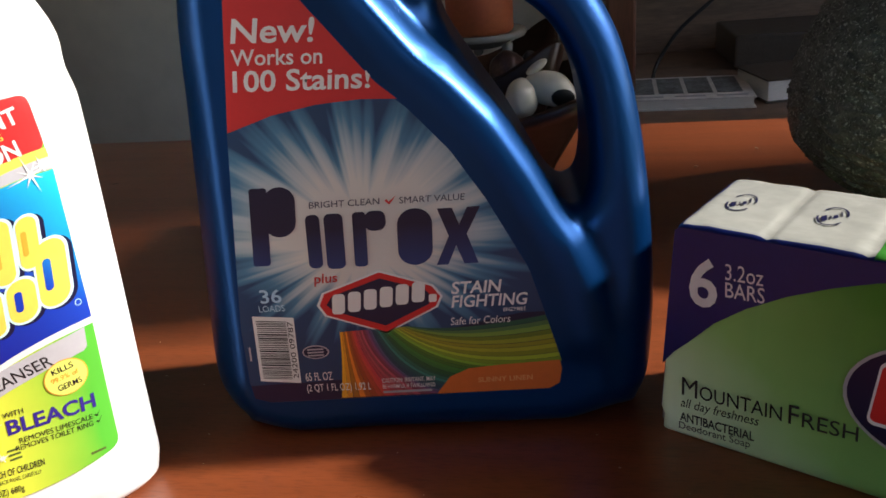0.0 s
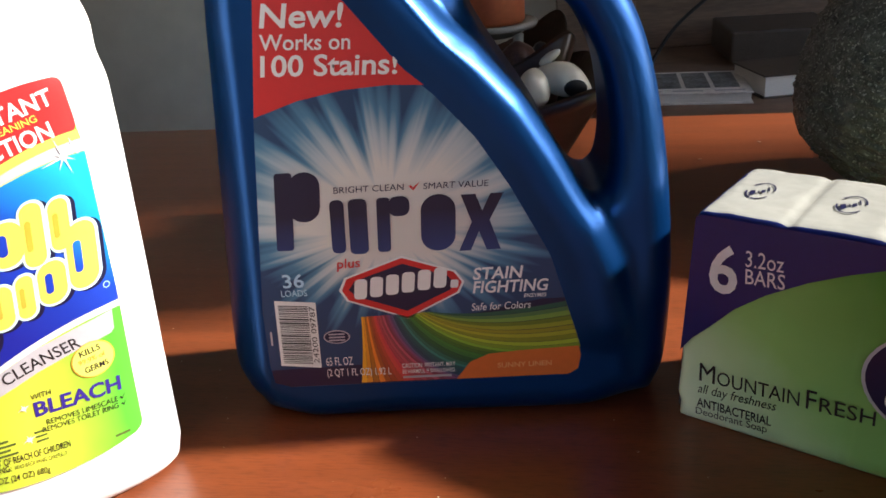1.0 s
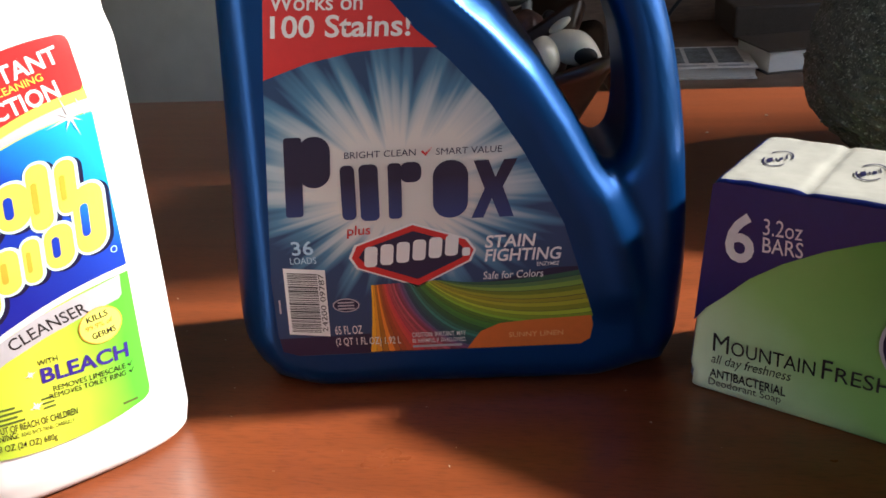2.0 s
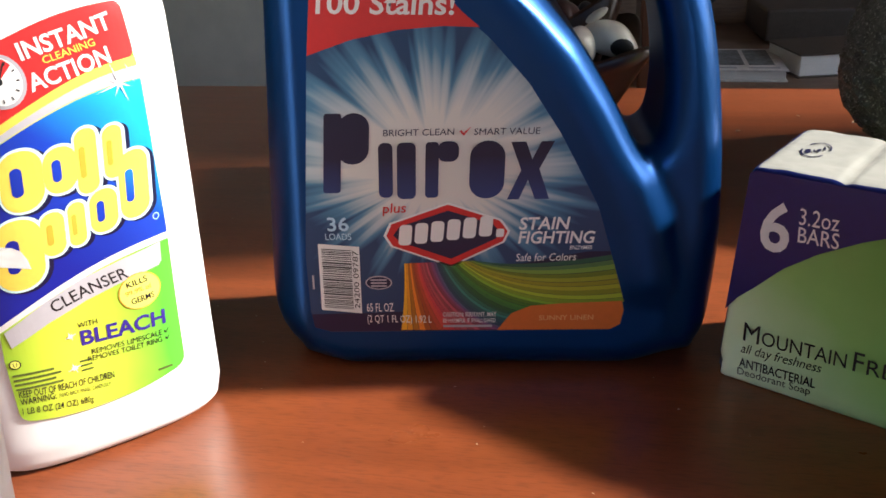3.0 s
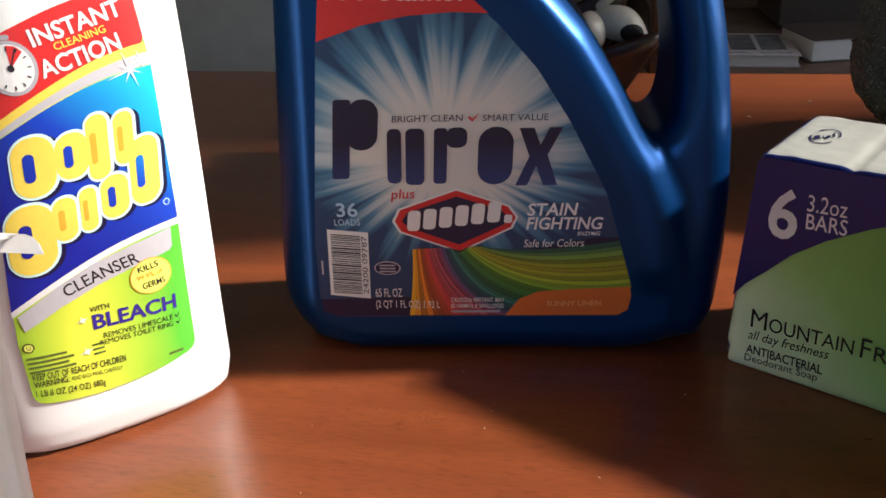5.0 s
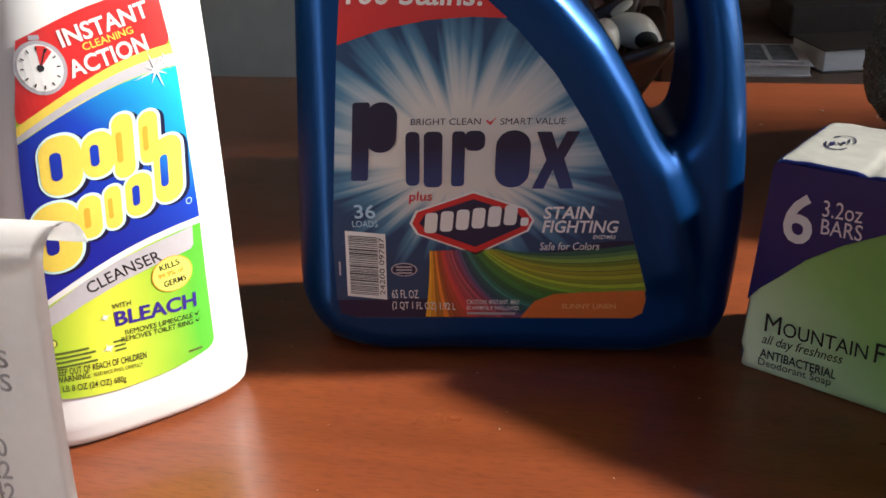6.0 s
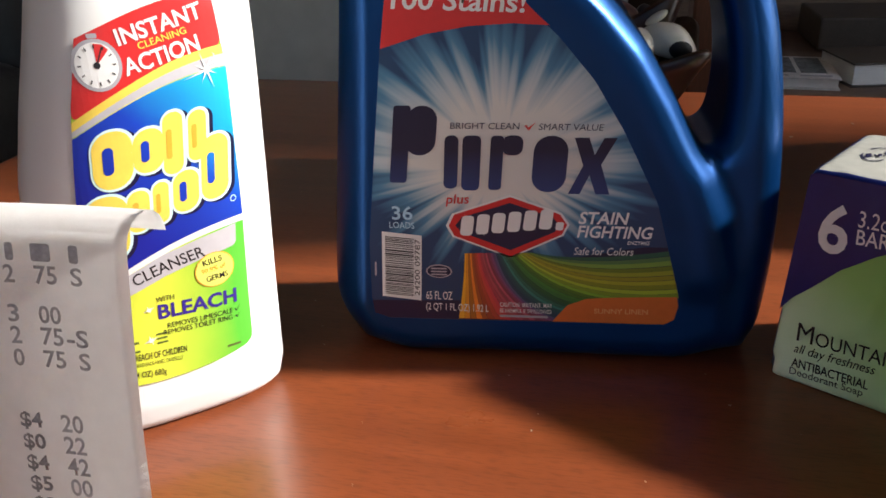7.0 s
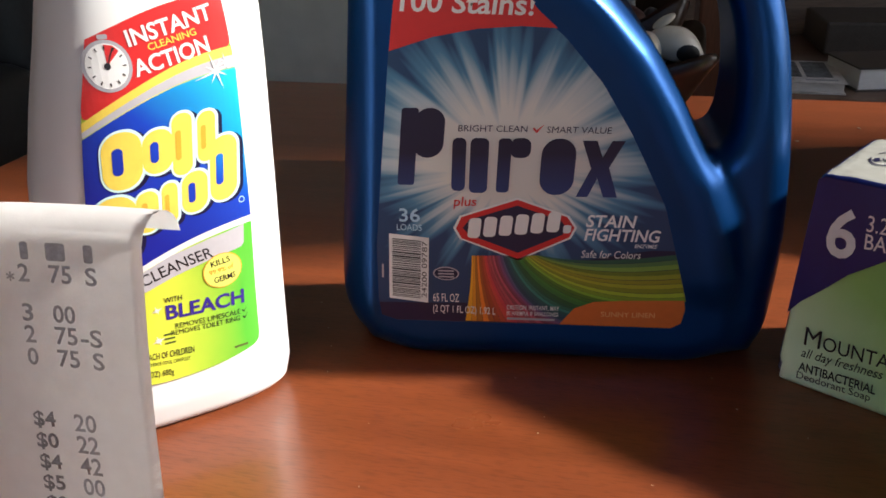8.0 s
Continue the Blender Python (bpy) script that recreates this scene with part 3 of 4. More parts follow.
    # curved rainbow stripes
    tints = ((0.80, 0.36, 0.02), (0.72, 0.22, 0.02), (0.62, 0.10, 0.03), (0.50, 0.04, 0.05), (0.55, 0.10, 0.12), (0.36, 0.06, 0.10), (0.14, 0.06, 0.16), (0.03, 0.10, 0.16), (0.03, 0.18, 0.15), (0.03, 0.16, 0.06),
             (0.06, 0.24, 0.04), (0.16, 0.34, 0.03), (0.34, 0.42, 0.03), (0.52, 0.46, 0.03), (0.20, 0.30, 0.03), (0.03, 0.17, 0.10))

    def strand(s, t):
        p0 = (-0.0185 + 0.029 * s, 0.0525 + 0.001 * s)
        p2 = tuple(float(np.interp(s, (0, 0.45, 0.75, 1), c)) for c in ((-0.0215, 0.025, 0.0712, 0.0653), (0.0212, 0.0212, 0.034, 0.0555)))
        w = float(smooth_step(0.25, 0.65, np.array(s)))
        p1 = (p0[0] + (p2[0] - p0[0]) * (0.08 + 0.25 * w), p2[1] + (p0[1] - p2[1]) * (0.55 - 0.50 * w) - 0.006 * w)
        return tuple((1 - t) ** 2 * a + 2 * t * (1 - t) * b + t * t * c for a, b, c in zip(p0, p1, p2))
    count = 40
    rnd = random.Random(9)
    for k in range(count):
        f = k / (count - 1) * (len(tints) - 1)
        a, b = tints[int(f)], tints[min(int(f) + 1, len(tints) - 1)]
        bright = rnd.choice((0.6, 0.85, 1.0, 1.2))
        m = material("stripe_print", [min(0.85, (u + (v - u) * (f % 1)) * bright) for u, v in zip(a, b)], rough=0.38, vary=0.06)
        s0, s1 = k / count, (k + rnd.uniform(0.9, 1.0)) / count
        bm = bmesh.new()
        rows = [[bm.verts.new((x, max(z, 0.0211), 0)) for x, z in (strand(s0 + (s1 - s0) * w, t / 16) for t in range(17))] for w in (0, 1)]
        for t in range(16):
            bm.faces.new((rows[0][t], rows[0][t + 1], rows[1][t + 1], rows[1][t]))
        print_on("printed_stripe", bm, on, 3, m, label)
    patch = [(0.0190, 0.0211), (0.066, 0.0212), (0.0700, 0.0236), (0.0712, 0.0300), (0.0704, 0.0345), (0.045, 0.0335), (0.033, 0.0325), (0.025, 0.0290)]
    print_on("printed_patch", flat(patch), on, 4, ORANGE, label, "orange printed corner patch")
    pale_orange = material("pale_orange_print", (0.85, 0.42, 0.18), rough=0.4, vary=0.05)
    print_on("lettering", words("SUNNY LINEN", (0.0365, 0.0256), (0.0590, 0.0258), 0.0024, 0.01), on, 5, pale_orange, label)
    print_on("lettering", words("65 FL OZ", (-0.0355, 0.0302), (-0.0241, 0.0302), 0.0040, 0.005), on, 4, WHITE, label)
    print_on("lettering", words("(2 QT 1 FL OZ) 1.92 L", (-0.0357, 0.0240), (-0.0085, 0.0236), 0.0046, 0.005), on, 4, WHITE, label)
    print_on("lettering", words("CAUTION: IRRITANT. MAY", (-0.0036, 0.0275), (0.0188, 0.0275), 0.0022, 0.005), on, 4, WHITE, label)
    print_on("lettering", words("BE HARMFUL IF SWALLOWED.", (-0.0036, 0.0247), (0.0188, 0.0247), 0.0020, 0.005), on, 4, WHITE, label)
    print_on("text_bar", flat(block(-0.0036, 0.0170, 0.0225, 0.0236, 0, 0.0003)), on, 4, GREY, label)
    return ob


detergent_bottle()


# ---- white cleanser bottle ----
def cleanser_bottle():
    turn = math.degrees(math.atan2(0.6, 0.8))
    ob = thing("cleanser_bottle", pose(-0.1365, -0.041, 0, 0, 0, turn), "white plastic cleanser bottle with a bright printed label", "bottle")
    right = ((0, 0.040), (0.003, 0.0435), (0.012, 0.0455), (0.04, 0.0458), (0.09, 0.0465), (0.14, 0.0470), (0.163, 0.0470), (0.1705, 0.0445), (0.176, 0.0457), (0.182, 0.0455), (0.192, 0.0418), (0.204, 0.034), (0.212, 0.029), (0.245, 0.027))
    left = ((0, -0.041), (0.003, -0.0445), (0.012, -0.0465), (0.04, -0.0465), (0.07, -0.0445), (0.1036, -0.0407), (0.129, -0.0350), (0.152, -0.0290), (0.166, -0.0258), (0.182, -0.021), (0.2, -0.011), (0.212, -0.005), (0.245, -0.003))
    depth = ((0, 0.0150), (0.003, 0.0185), (0.012, 0.0208), (0.03, 0.0222), (0.055, 0.0238), (0.095, 0.0285), (0.14, 0.0310), (0.165, 0.0295), (0.185, 0.0260), (0.204, 0.0190), (0.212, 0.0165), (0.245, 0.0160))

    def eased(z, table):
        return sum(w * interp(min(max(z + o, 0), 0.245), table) for o, w in ((-0.004, 0.25), (0, 0.5), (0.004, 0.25))) if z > 0.02 else interp(z, table)

    def section(z):
        a, b = eased(z, left), eased(z, right)
        return (a + b) / 2, (b - a) / 2, eased(z, depth)
    power = 2.7
    bm = bmesh.new()
    rings, steps = [], 120
    for i in range(96):
        z = 0.245 * (i / 95) ** 1.1
        c, a, b = section(z)
        e = power - 0.7 * float(smooth_step(0.17, 0.21, np.array(z)))
        ring = []
        for k in range(steps):
            t = 2 * math.pi * k / steps
            cs, sn = math.cos(t), math.sin(t)
            ring.append(bm.verts.new((c + a * math.copysign(abs(cs) ** (2 / e), cs), b * math.copysign(abs(sn) ** (2 / e), sn), z)))
        rings.append(ring)
    for a, b in zip(rings, rings[1:]):
        for k in range(steps):
            bm.faces.new((a[k], a[(k + 1) % steps], b[(k + 1) % steps], b[k]))
    bm.faces.new(rings[0][::-1])
    bm.faces.new(rings[-1])
    part("body", bm, WHITE_PLASTIC, ob, smooth=True)
    cap = part("cap", lathe([(0.001, 0.2455), (0.017, 0.2455), (0.0175, 0.25), (0.015, 0.278), (0.012, 0.281), (0.001, 0.281)], 32), WHITE_PLASTIC, ob)
    cap.location = (0.012, 0, 0)

    def on(u, z, up):
        c, a, b = section(z)
        s = min(0.97, abs(u - c) / a)
        return (u, -b * (1 - s ** power) ** (1 / power) - 0.0005 - up * 0.5, z)
    CUT = 0.002
    left_edge = ((0.0256, -0.0312), (0.0300, -0.0318), (0.0505, -0.0312), (0.0644, -0.0305), (0.110, -0.0252), (0.1329, -0.0220), (0.154, -0.0170), (0.160, -0.0155))
    right_edge = ((0.0292, 0.0285), (0.0854, 0.0297), (0.1414, 0.0296), (0.1486, 0.0290), (0.1657, 0.0276))

    def lx(z):
        return interp(z, left_edge)

    def rx(z):
        return interp(z, right_edge)

    def band(lo, hi, n=14):
        """Outline between two bowed lines, given by left z, right z and bow, out to the label's edges."""
        def line(q):
            out = []
            for k in range(n + 1):
                a = k / n
                z = q[0] + (q[1] - q[0]) * a + q[2] * 4 * a * (1 - a)
                out.append((lx(z) + (rx(z) - lx(z)) * a, z))
            return out
        low, up = line(lo), line(hi)
        sides_r = [(rx(low[-1][1] + (up[-1][1] - low[-1][1]) * k / 5), low[-1][1] + (up[-1][1] - low[-1][1]) * k / 5) for k in range(1, 5)]
        sides_l = [(lx(up[0][1] + (low[0][1] - up[0][1]) * k / 5), up[0][1] + (low[0][1] - up[0][1]) * k / 5) for k in range(1, 5)]
        return low + sides_r + up[::-1] + sides_l
    def soften(points, r=0.004):
        """Round off the sharp corners of an outline."""
        out, m = [], len(points)
        for i, p in enumerate(points):
            p = Vector(p)
            a, b = Vector(points[i - 1]) - p, Vector(points[(i + 1) % m]) - p
            if a.angle(b, 3) > 2.2:
                out.append(tuple(p))
                continue
            p0, p2 = p + a.normalized() * min(r, a.length * 0.9), p + b.normalized() * min(r, b.length * 0.9)
            out += [tuple((1 - t) ** 2 * p0 + 2 * t * (1 - t) * p + t * t * p2) for t in (0, 0.25, 0.5, 0.75, 1)]
        return out
    lime = blend_print("lime_print", (0.16, 0.52, 0.03), (0.10, 0.50, 0.04), (-0.037, 0, 0.05), (0.0265, 0, 0.046), rough=0.36, mid=(0.78, 0.80, 0.07))
    aqua = material("aqua_print", (0.62, 0.88, 0.90), rough=0.38, vary=0.03)
    olive = material("olive_print", (0.10, 0.14, 0.03), rough=0.4, vary=0.1)
    amber = material("amber_print", (0.80, 0.40, 0.04), rough=0.38, vary=0.05)
    blue = blend_print("blue_print", (0.006, 0.016, 0.30), (0.01, 0.50, 0.80), (-0.015, 0, 0.10), (0.030, 0, 0.140), rough=0.36, mid=(0.006, 0.05, 0.48))
    label = print_on("label", flat(soften(band((0.0262, 0.0292, -0.0036), (0.1555, 0.1664, 0.0030)))), on, 1, lime, ob, "lime green, blue and red printed label", CUT)
    top_panel = soften(band((0.1290, 0.1486, 0.0046), (0.1556, 0.1665, 0.0030)))
    print_on("printed_panel", flat(top_panel), on, 2, RED, label, "red printed panel", CUT)
    print_on("printed_band", flat(band((0.1262, 0.1458, 0.0046), (0.1293, 0.1489, 0.0046))), on, 3, YELLOW, label, "", CUT)
    print_on("printed_band", flat(band((0.1241, 0.1416, 0.0046), (0.1265, 0.1461, 0.0046))), on, 2, SILVER, label, "", CUT)
    print_on("printed_panel", flat(band((0.0650, 0.0854, 0.0050), (0.1238, 0.1413, 0.0046))), on, 2, blue, label, "blue printed panel", CUT)
    print_on("printed_band", flat(band((0.0628, 0.0830, 0.0050), (0.0652, 0.0856, 0.0050))), on, 3, WHITE, label, "", CUT)
    banner = [(-0.0280, 0.0566), (-0.0150, 0.0635), (-0.0021, 0.0684), (0.0120, 0.0720), (0.0245, 0.0738), (0.0258, 0.0752), (0.0264, 0.0828), (0.0120, 0.0805), (-0.0021, 0.0772), (-0.0150, 0.0716), (-0.0290, 0.0630)]
    print_on("printed_banner", flat(banner), on, 4, SILVER, label, "silver printed banner", CUT)
    print_on("lettering", words("CLEANSER", (-0.0127, 0.0667), (0.0136, 0.0728), 0.0047, 0.008, 0.0, 0.0008), on, 5, BLACK, label, "", CUT)
    # stop watch
    wx, wz = -0.0117, 0.1471
    print_on("printed_dial", flat(ellipse(wx, wz, 0.0074, 0.0083)), on, 4, GREY, label, "grey and white stop watch", CUT)
    print_on("printed_dial", flat(ellipse(wx, wz, 0.0063, 0.0072)), on, 5, WHITE, label, "", CUT)
    print_on("printed_dial", flat([(wx, wz), (wx, wz + 0.0068), (wx + 0.0024, wz + 0.0064), (wx + 0.0041, wz + 0.0046)]), on, 6, RED, label)
    for k in range(12):
        a = k * math.pi / 6
        c, sn = math.cos(a), math.sin(a)
        print_on("dial_mark", flat([(wx + 0.0046 * c - 0.0002 * sn, wz + 0.0053 * sn + 0.0002 * c), (wx + 0.0056 * c - 0.0002 * sn, wz + 0.0065 * sn + 0.0002 * c), (wx + 0.0056 * c + 0.0002 * sn, wz + 0.0065 * sn - 0.0002 * c), (wx + 0.0046 * c + 0.0002 * sn, wz + 0.0053 * sn - 0.0002 * c)]), on, 7, BLACK, label)
    print_on("dial_mark", flat(ellipse(wx, wz, 0.0010, 0.0011, 14)), on, 7, BLACK, label)
    print_on("dial_mark", flat([(wx - 0.0002, wz), (wx + 0.0002, wz), (wx + 0.0026, wz + 0.0056), (wx + 0.0022, wz + 0.0058)]), on, 7, BLACK, label)
    print_on("printed_dial", flat(block(wx - 0.0014, wx + 0.0016, wz + 0.0084, wz + 0.0099, 0, 0.0004)), on, 4, GREY, label)
    print_on("lettering", words("INSTANT", (-0.0043, 0.1524), (0.0240, 0.1585), 0.0054, 0.024, 0.05), on, 5, WHITE, label, "", CUT)
    print_on("lettering", words("CLEANING", (0.0016, 0.1507), (0.0176, 0.1541), 0.0023, 0.010), on, 5, YELLOW, label, "", CUT)
    print_on("lettering", words("ACTION", (-0.0036, 0.1428), (0.0217, 0.1482), 0.0055, 0.024, 0.05), on, 5, WHITE, label, "", CUT)
    # the brand name as plain rounded blocks on two rising lines
    upper = ((-0.0200, 0.0130, 0.1050, 0.0195), (-0.0068, 0.0105, 0.1090, 0.0150), (0.0030, 0.0070, 0.1070, 0.0215), (0.0120, 0.0066, 0.1104, 0.0175))
    lower = ((-0.0272, 0.0150, 0.0776, 0.0245), (-0.0118, 0.0076, 0.0880, 0.0150), (-0.0030, 0.0056, 0.0898, 0.0150), (0.0042, 0.0094, 0.0922, 0.0150), (0.0146, 0.0105, 0.0944, 0.0235))
    for n, (x, w, z, hgt) in enumerate(upper + lower):
        r = min(w, hgt) * 0.46
        rim = block(x - 0.0009, x + w + 0.0009, z - 0.0009, z + hgt + 0.0009, 0.20, r + 0.0009, 7)
        shade = [(a + 0.0013, b - 0.0008) for a, b in rim]
        face = block(x, x + w, z, z + hgt, 0.20, r, 7)
        core = block(x + w * 0.33, x + w * 0.60, z + hgt * 0.26, z + hgt * 0.74, 0.20, w * 0.13, 5)
        print_on("brand_shadow", flat(turned(shade, 0.10, (x, z))), on, 4 + 0.08 * n, NAVY, label, "", CUT)
        print_on("brand_rim", flat(turned(rim, 0.10, (x, z))), on, 5 + 0.08 * n, aqua, label, "", CUT)
        print_on("brand_block", flat(turned(face, 0.10, (x, z))), on, 6 + 0.08 * n, YELLOW, label, "yellow block of the brand mark", CUT)
        print_on("brand_block", flat(turned(core, 0.10, (x, z))), on, 7.2, blue if w > 0.009 else amber, label, "", CUT)
    print_on("printed_seal", flat(ellipse(0.0265, 0.0930, 0.0012, 0.0013, 18)), on, 4, aqua, label)
    print_on("printed_seal", flat(ellipse(0.0265, 0.0930, 0.0009, 0.0010, 18)), on, 5, blue, label)
    print_on("printed_seal", flat(ellipse(0.0164, 0.0661, 0.0077, 0.0074, turn=0.2)), on, 5, amber, label, "", CUT)
    print_on("printed_seal", flat(ellipse(0.0164, 0.0661, 0.0073, 0.0070, turn=0.2)), on, 6, PALE_YELLOW, label, "", CUT)
    for text, a, b, hgt, mat in (("KILLS", (0.0122, 0.0685), (0.0196, 0.0692), 0.0025, BLACK), ("99.9% of", (0.0112, 0.0652), (0.0208, 0.0660), 0.0021, amber), ("GERMS", (0.0128, 0.0614), (0.0212, 0.0618), 0.0025, BLACK)):
        print_on("lettering", words(text, a, b, hgt, 0.005), on, 8, mat, label, "", CUT)
    violet = material("violet_print", (0.035, 0.02, 0.24), rough=0.4, vary=0.04)
    print_on("lettering", words("WITH", (-0.0066, 0.0583), (0.0001, 0.0580), 0.0022, 0.004), on, 4, BLACK, label, "", CUT)
    print_on("lettering", words("BLEACH", (-0.0066, 0.0509), (0.0236, 0.0491), 0.0063, 0.026), on, 4, violet, label, "", CUT)
    print_on("lettering", words("REMOVES LIMESCALE", (-0.0039, 0.0464), (0.0214, 0.0449), 0.0022, 0.0), on, 4, BLACK, label, "", CUT)
    print_on("lettering", words("REMOVES TOILET RING", (-0.0057, 0.0438), (0.0210, 0.0420), 0.0022, 0.0), on, 4, BLACK, label, "", CUT)
    for z in (0.0450, 0.0421):
        print_on("printed_tick", flat([(0.0222, z + 0.0012), (0.0227, z + 0.0014), (0.0231, z + 0.0006), (0.0248, z + 0.0028), (0.0231, z)]), on, 4, BLACK, label)
    for k in range(4):
        z = 0.0394 + 0.0019 * k
        print_on("text_bar", flat(turned(block(-0.0302, -0.0150 - 0.002 * (k % 2), z, z + 0.0009, 0, 0.0002), -0.03, (-0.03, z))), on, 4, olive, label, "", CUT)
        if k:
            print_on("text_bar", flat(turned(block(-0.0085, -0.0045, z, z + 0.0008, 0, 0.0002), -0.03, (-0.03, z))), on, 4, olive, label, "", CUT)
    print_on("text_bar", flat(turned(block(0.0175, 0.0232, 0.0300, 0.0310, 0, 0.0002), -0.03, (0.02, 0.03))), on, 4, olive, label, "", CUT)
    print_on("printed_seal", flat(ellipse(-0.0284, 0.0500, 0.0019, 0.0019, 20)), on, 4, BLACK, label)
    print_on("printed_seal", flat(ellipse(-0.0284, 0.0500, 0.0015, 0.0015, 20)), on, 5, PALE_YELLOW, label)
    print_on("lettering", words("U", (-0.0290, 0.0492), (-0.0278, 0.0492), 0.0016), on, 6, BLACK, label)
    print_on("lettering", words("KEEP OUT OF REACH OF CHILDREN", (-0.0299, 0.0363), (0.0017, 0.0340), 0.0029, 0.010), on, 4, BLACK, label, "", CUT)
    print_on("lettering", words("WARNING:", (-0.0301, 0.0332), (-0.0186, 0.0326), 0.0027, 0.012), on, 4, BLACK, label, "", CUT)
    print_on("lettering", words("READ BACK PANEL CAREFULLY", (-0.0176, 0.0327), (-0.0001, 0.0311), 0.0017, 0.0), on, 4, BLACK, label, "", CUT)
    print_on("lettering", words("1 LB 8 OZ (24 OZ) 680g", (-0.0304, 0.0284), (-0.0071, 0.0258), 0.0036, 0.004), on, 4, BLACK, label, "", CUT)
    # printed sparkles
    for x, z, r in ((0.0223, 0.1415, 0.0085), (0.0262, 0.1440, 0.0040), (-0.0095, 0.0560, 0.0022), (-0.0105, 0.0430, 0.0028)):
        for k, q in enumerate((r, r * 0.55, r * 0.8, r * 0.5)):
            a = k * math.pi / 4 + 0.3
            c, sn = math.cos(a), math.sin(a)
            ray = [(x + q * c, z + q * sn), (x - 0.0004 * sn, z + 0.0004 * c), (x - q * c, z - q * sn), (x + 0.0004 * sn, z - 0.0004 * c)]
            print_on("printed_sparkle", flat(ray), on, 7, WHITE, label, "", CUT)
    return ob


cleanser_bottle()


# ---- pack of soap bars ----
def soap_pack():
    ob = thing("soap_pack", pose(0.1145, -0.0095, 0, 0, 0, -36), "green and violet wrapped pack of six soap bars", "soap")
    L, D, H, col = 0.200, 0.0605, 0.0942, 0.0333
    bm = bmesh.new()
    nx, ny, nz = 96, 24, 24
    grid = {}

    def vert(i, j, k):
        if (i, j, k) not in grid:
            x, y, z = L * i / nx, D * j / ny, H * k / nz
            # soft corners, a slight sag between the bars and a few wrinkles
            p = Vector((x, y, z))
            core = Vector((min(max(x, 0.0035), L - 0.0035), min(max(y, 0.0035), D - 0.0035), min(max(z, 0.0020), H - 0.0035)))
            d = p - core
            if d.length > 0 and sum(abs(c) > 1e-6 for c in d) > 1:
                lim = 0.0035 if z > 0.01 else 0.0020
                p = core + d.normalized() * min(d.length, lim)
            seam = abs((x / col + 0.5) % 1 - 0.5) * col
            dent = 0.0011 * math.exp(-(seam / 0.0018) ** 2) * (0 < i < nx)
            wob = 0.0004 * noise.noise(Vector((x, y, z)) * 90)
            if j == 0:
                p.y += dent + wob
            if j == ny:
                p.y -= dent + wob
            if k == nz:
                p.z -= dent + abs(wob) * 1.5 + 0.0008 * max(0.0, noise.noise(Vector((x * 60, y * 160, 3.0))))
            p.x += 0.055 * z - 0.006
            grid[(i, j, k)] = bm.verts.new(p)
        return grid[(i, j, k)]
    tops, fronts, ends, green = [], [], [], []
    for i in range(nx):
        for k in range(nz):
            (ends if k == nz - 1 and L * i / nx < 0.085 else fronts).append(bm.faces.new((vert(i, 0, k), vert(i + 1, 0, k), vert(i + 1, 0, k + 1), vert(i, 0, k + 1))))
            fronts.append(bm.faces.new((vert(i, ny, k + 1), vert(i + 1, ny, k + 1), vert(i + 1, ny, k), vert(i, ny, k))))
        for j in range(ny):
            f = bm.faces.new((vert(i, j, nz), vert(i + 1, j, nz), vert(i + 1, j + 1, nz), vert(i, j + 1, nz)))
            (tops if L * i / nx < 0.068 and 0 < j < ny - 1 and i > 0 else ends if L * i / nx < 0.068 else fronts).append(f)
            fronts.append(bm.faces.new((vert(i, j + 1, 0), vert(i + 1, j + 1, 0), vert(i + 1, j, 0), vert(i, j, 0))))
    for j in range(ny):
        for k in range(nz):
            ends.append(bm.faces.new((vert(0, j + 1, k), vert(0, j, k), vert(0, j, k + 1), vert(0, j + 1, k + 1))))
            fronts.append(bm.faces.new((vert(nx, j, k), vert(nx, j + 1, k), vert(nx, j + 1, k + 1), vert(nx, j, k + 1))))
    for f in tops:
        f.material_index = 1
    for f in ends:
        f.material_index = 2
    body = part("wrapper", bm, GREEN_WRAP, ob, smooth=True)
    body.data.materials.append(SOAP_WHITE)
    body.data.materials.append(VIOLET)

    def front(s, z, up):
        return (s, -0.0006 - up, z)

    def top(s, y, up):
        return (s, y, H + 0.0002 + up)
    arc = [(-0.0038, 0.0330), (0.0006, 0.0395), (0.0075, 0.0465), (0.0165, 0.0565), (0.0280, 0.0655), (0.0420, 0.0738), (0.0560, 0.0803), (0.0700, 0.0855), (0.090, 0.0900), (0.090, 0.0930), (0.0022, 0.0930), (-0.0002, 0.0917)]
    print_on("printed_panel", flat(arc), front, 1, VIOLET, body, "dark violet printed corner", 0.006)
    pale = material("pale_grey_print", (0.68, 0.66, 0.66), rough=0.4, vary=0.05)
    print_on("lettering", words("6", (0.0062, 0.0622), (0.0172, 0.0622), 0.0205, 0.02), front, 2, pale, body, "", 0.006)
    print_on("lettering", words("3.2oz", (0.0198, 0.0755), (0.0336, 0.0760), 0.0065), front, 2, pale, body, "", 0.006)
    print_on("lettering", words("BARS", (0.0202, 0.0685), (0.0346, 0.0692), 0.0062, 0.004), front, 2, pale, body, "", 0.006)
    print_on("lettering", words("M", (0.0048, 0.0213), (0.0112, 0.0214), 0.0082), front, 2, BLACK, body, "", 0.006)
    print_on("lettering", words("OUNTAIN", (0.0122, 0.0215), (0.0440, 0.0225), 0.0063), front, 2, BLACK, body, "", 0.006)
    print_on("lettering", words("F", (0.0464, 0.0225), (0.0500, 0.0226), 0.0082), front, 2, BLACK, body, "", 0.006)
    print_on("lettering", words("RESH", (0.0512, 0.0226), (0.0705, 0.0232), 0.0063), front, 2, BLACK, body, "", 0.006)
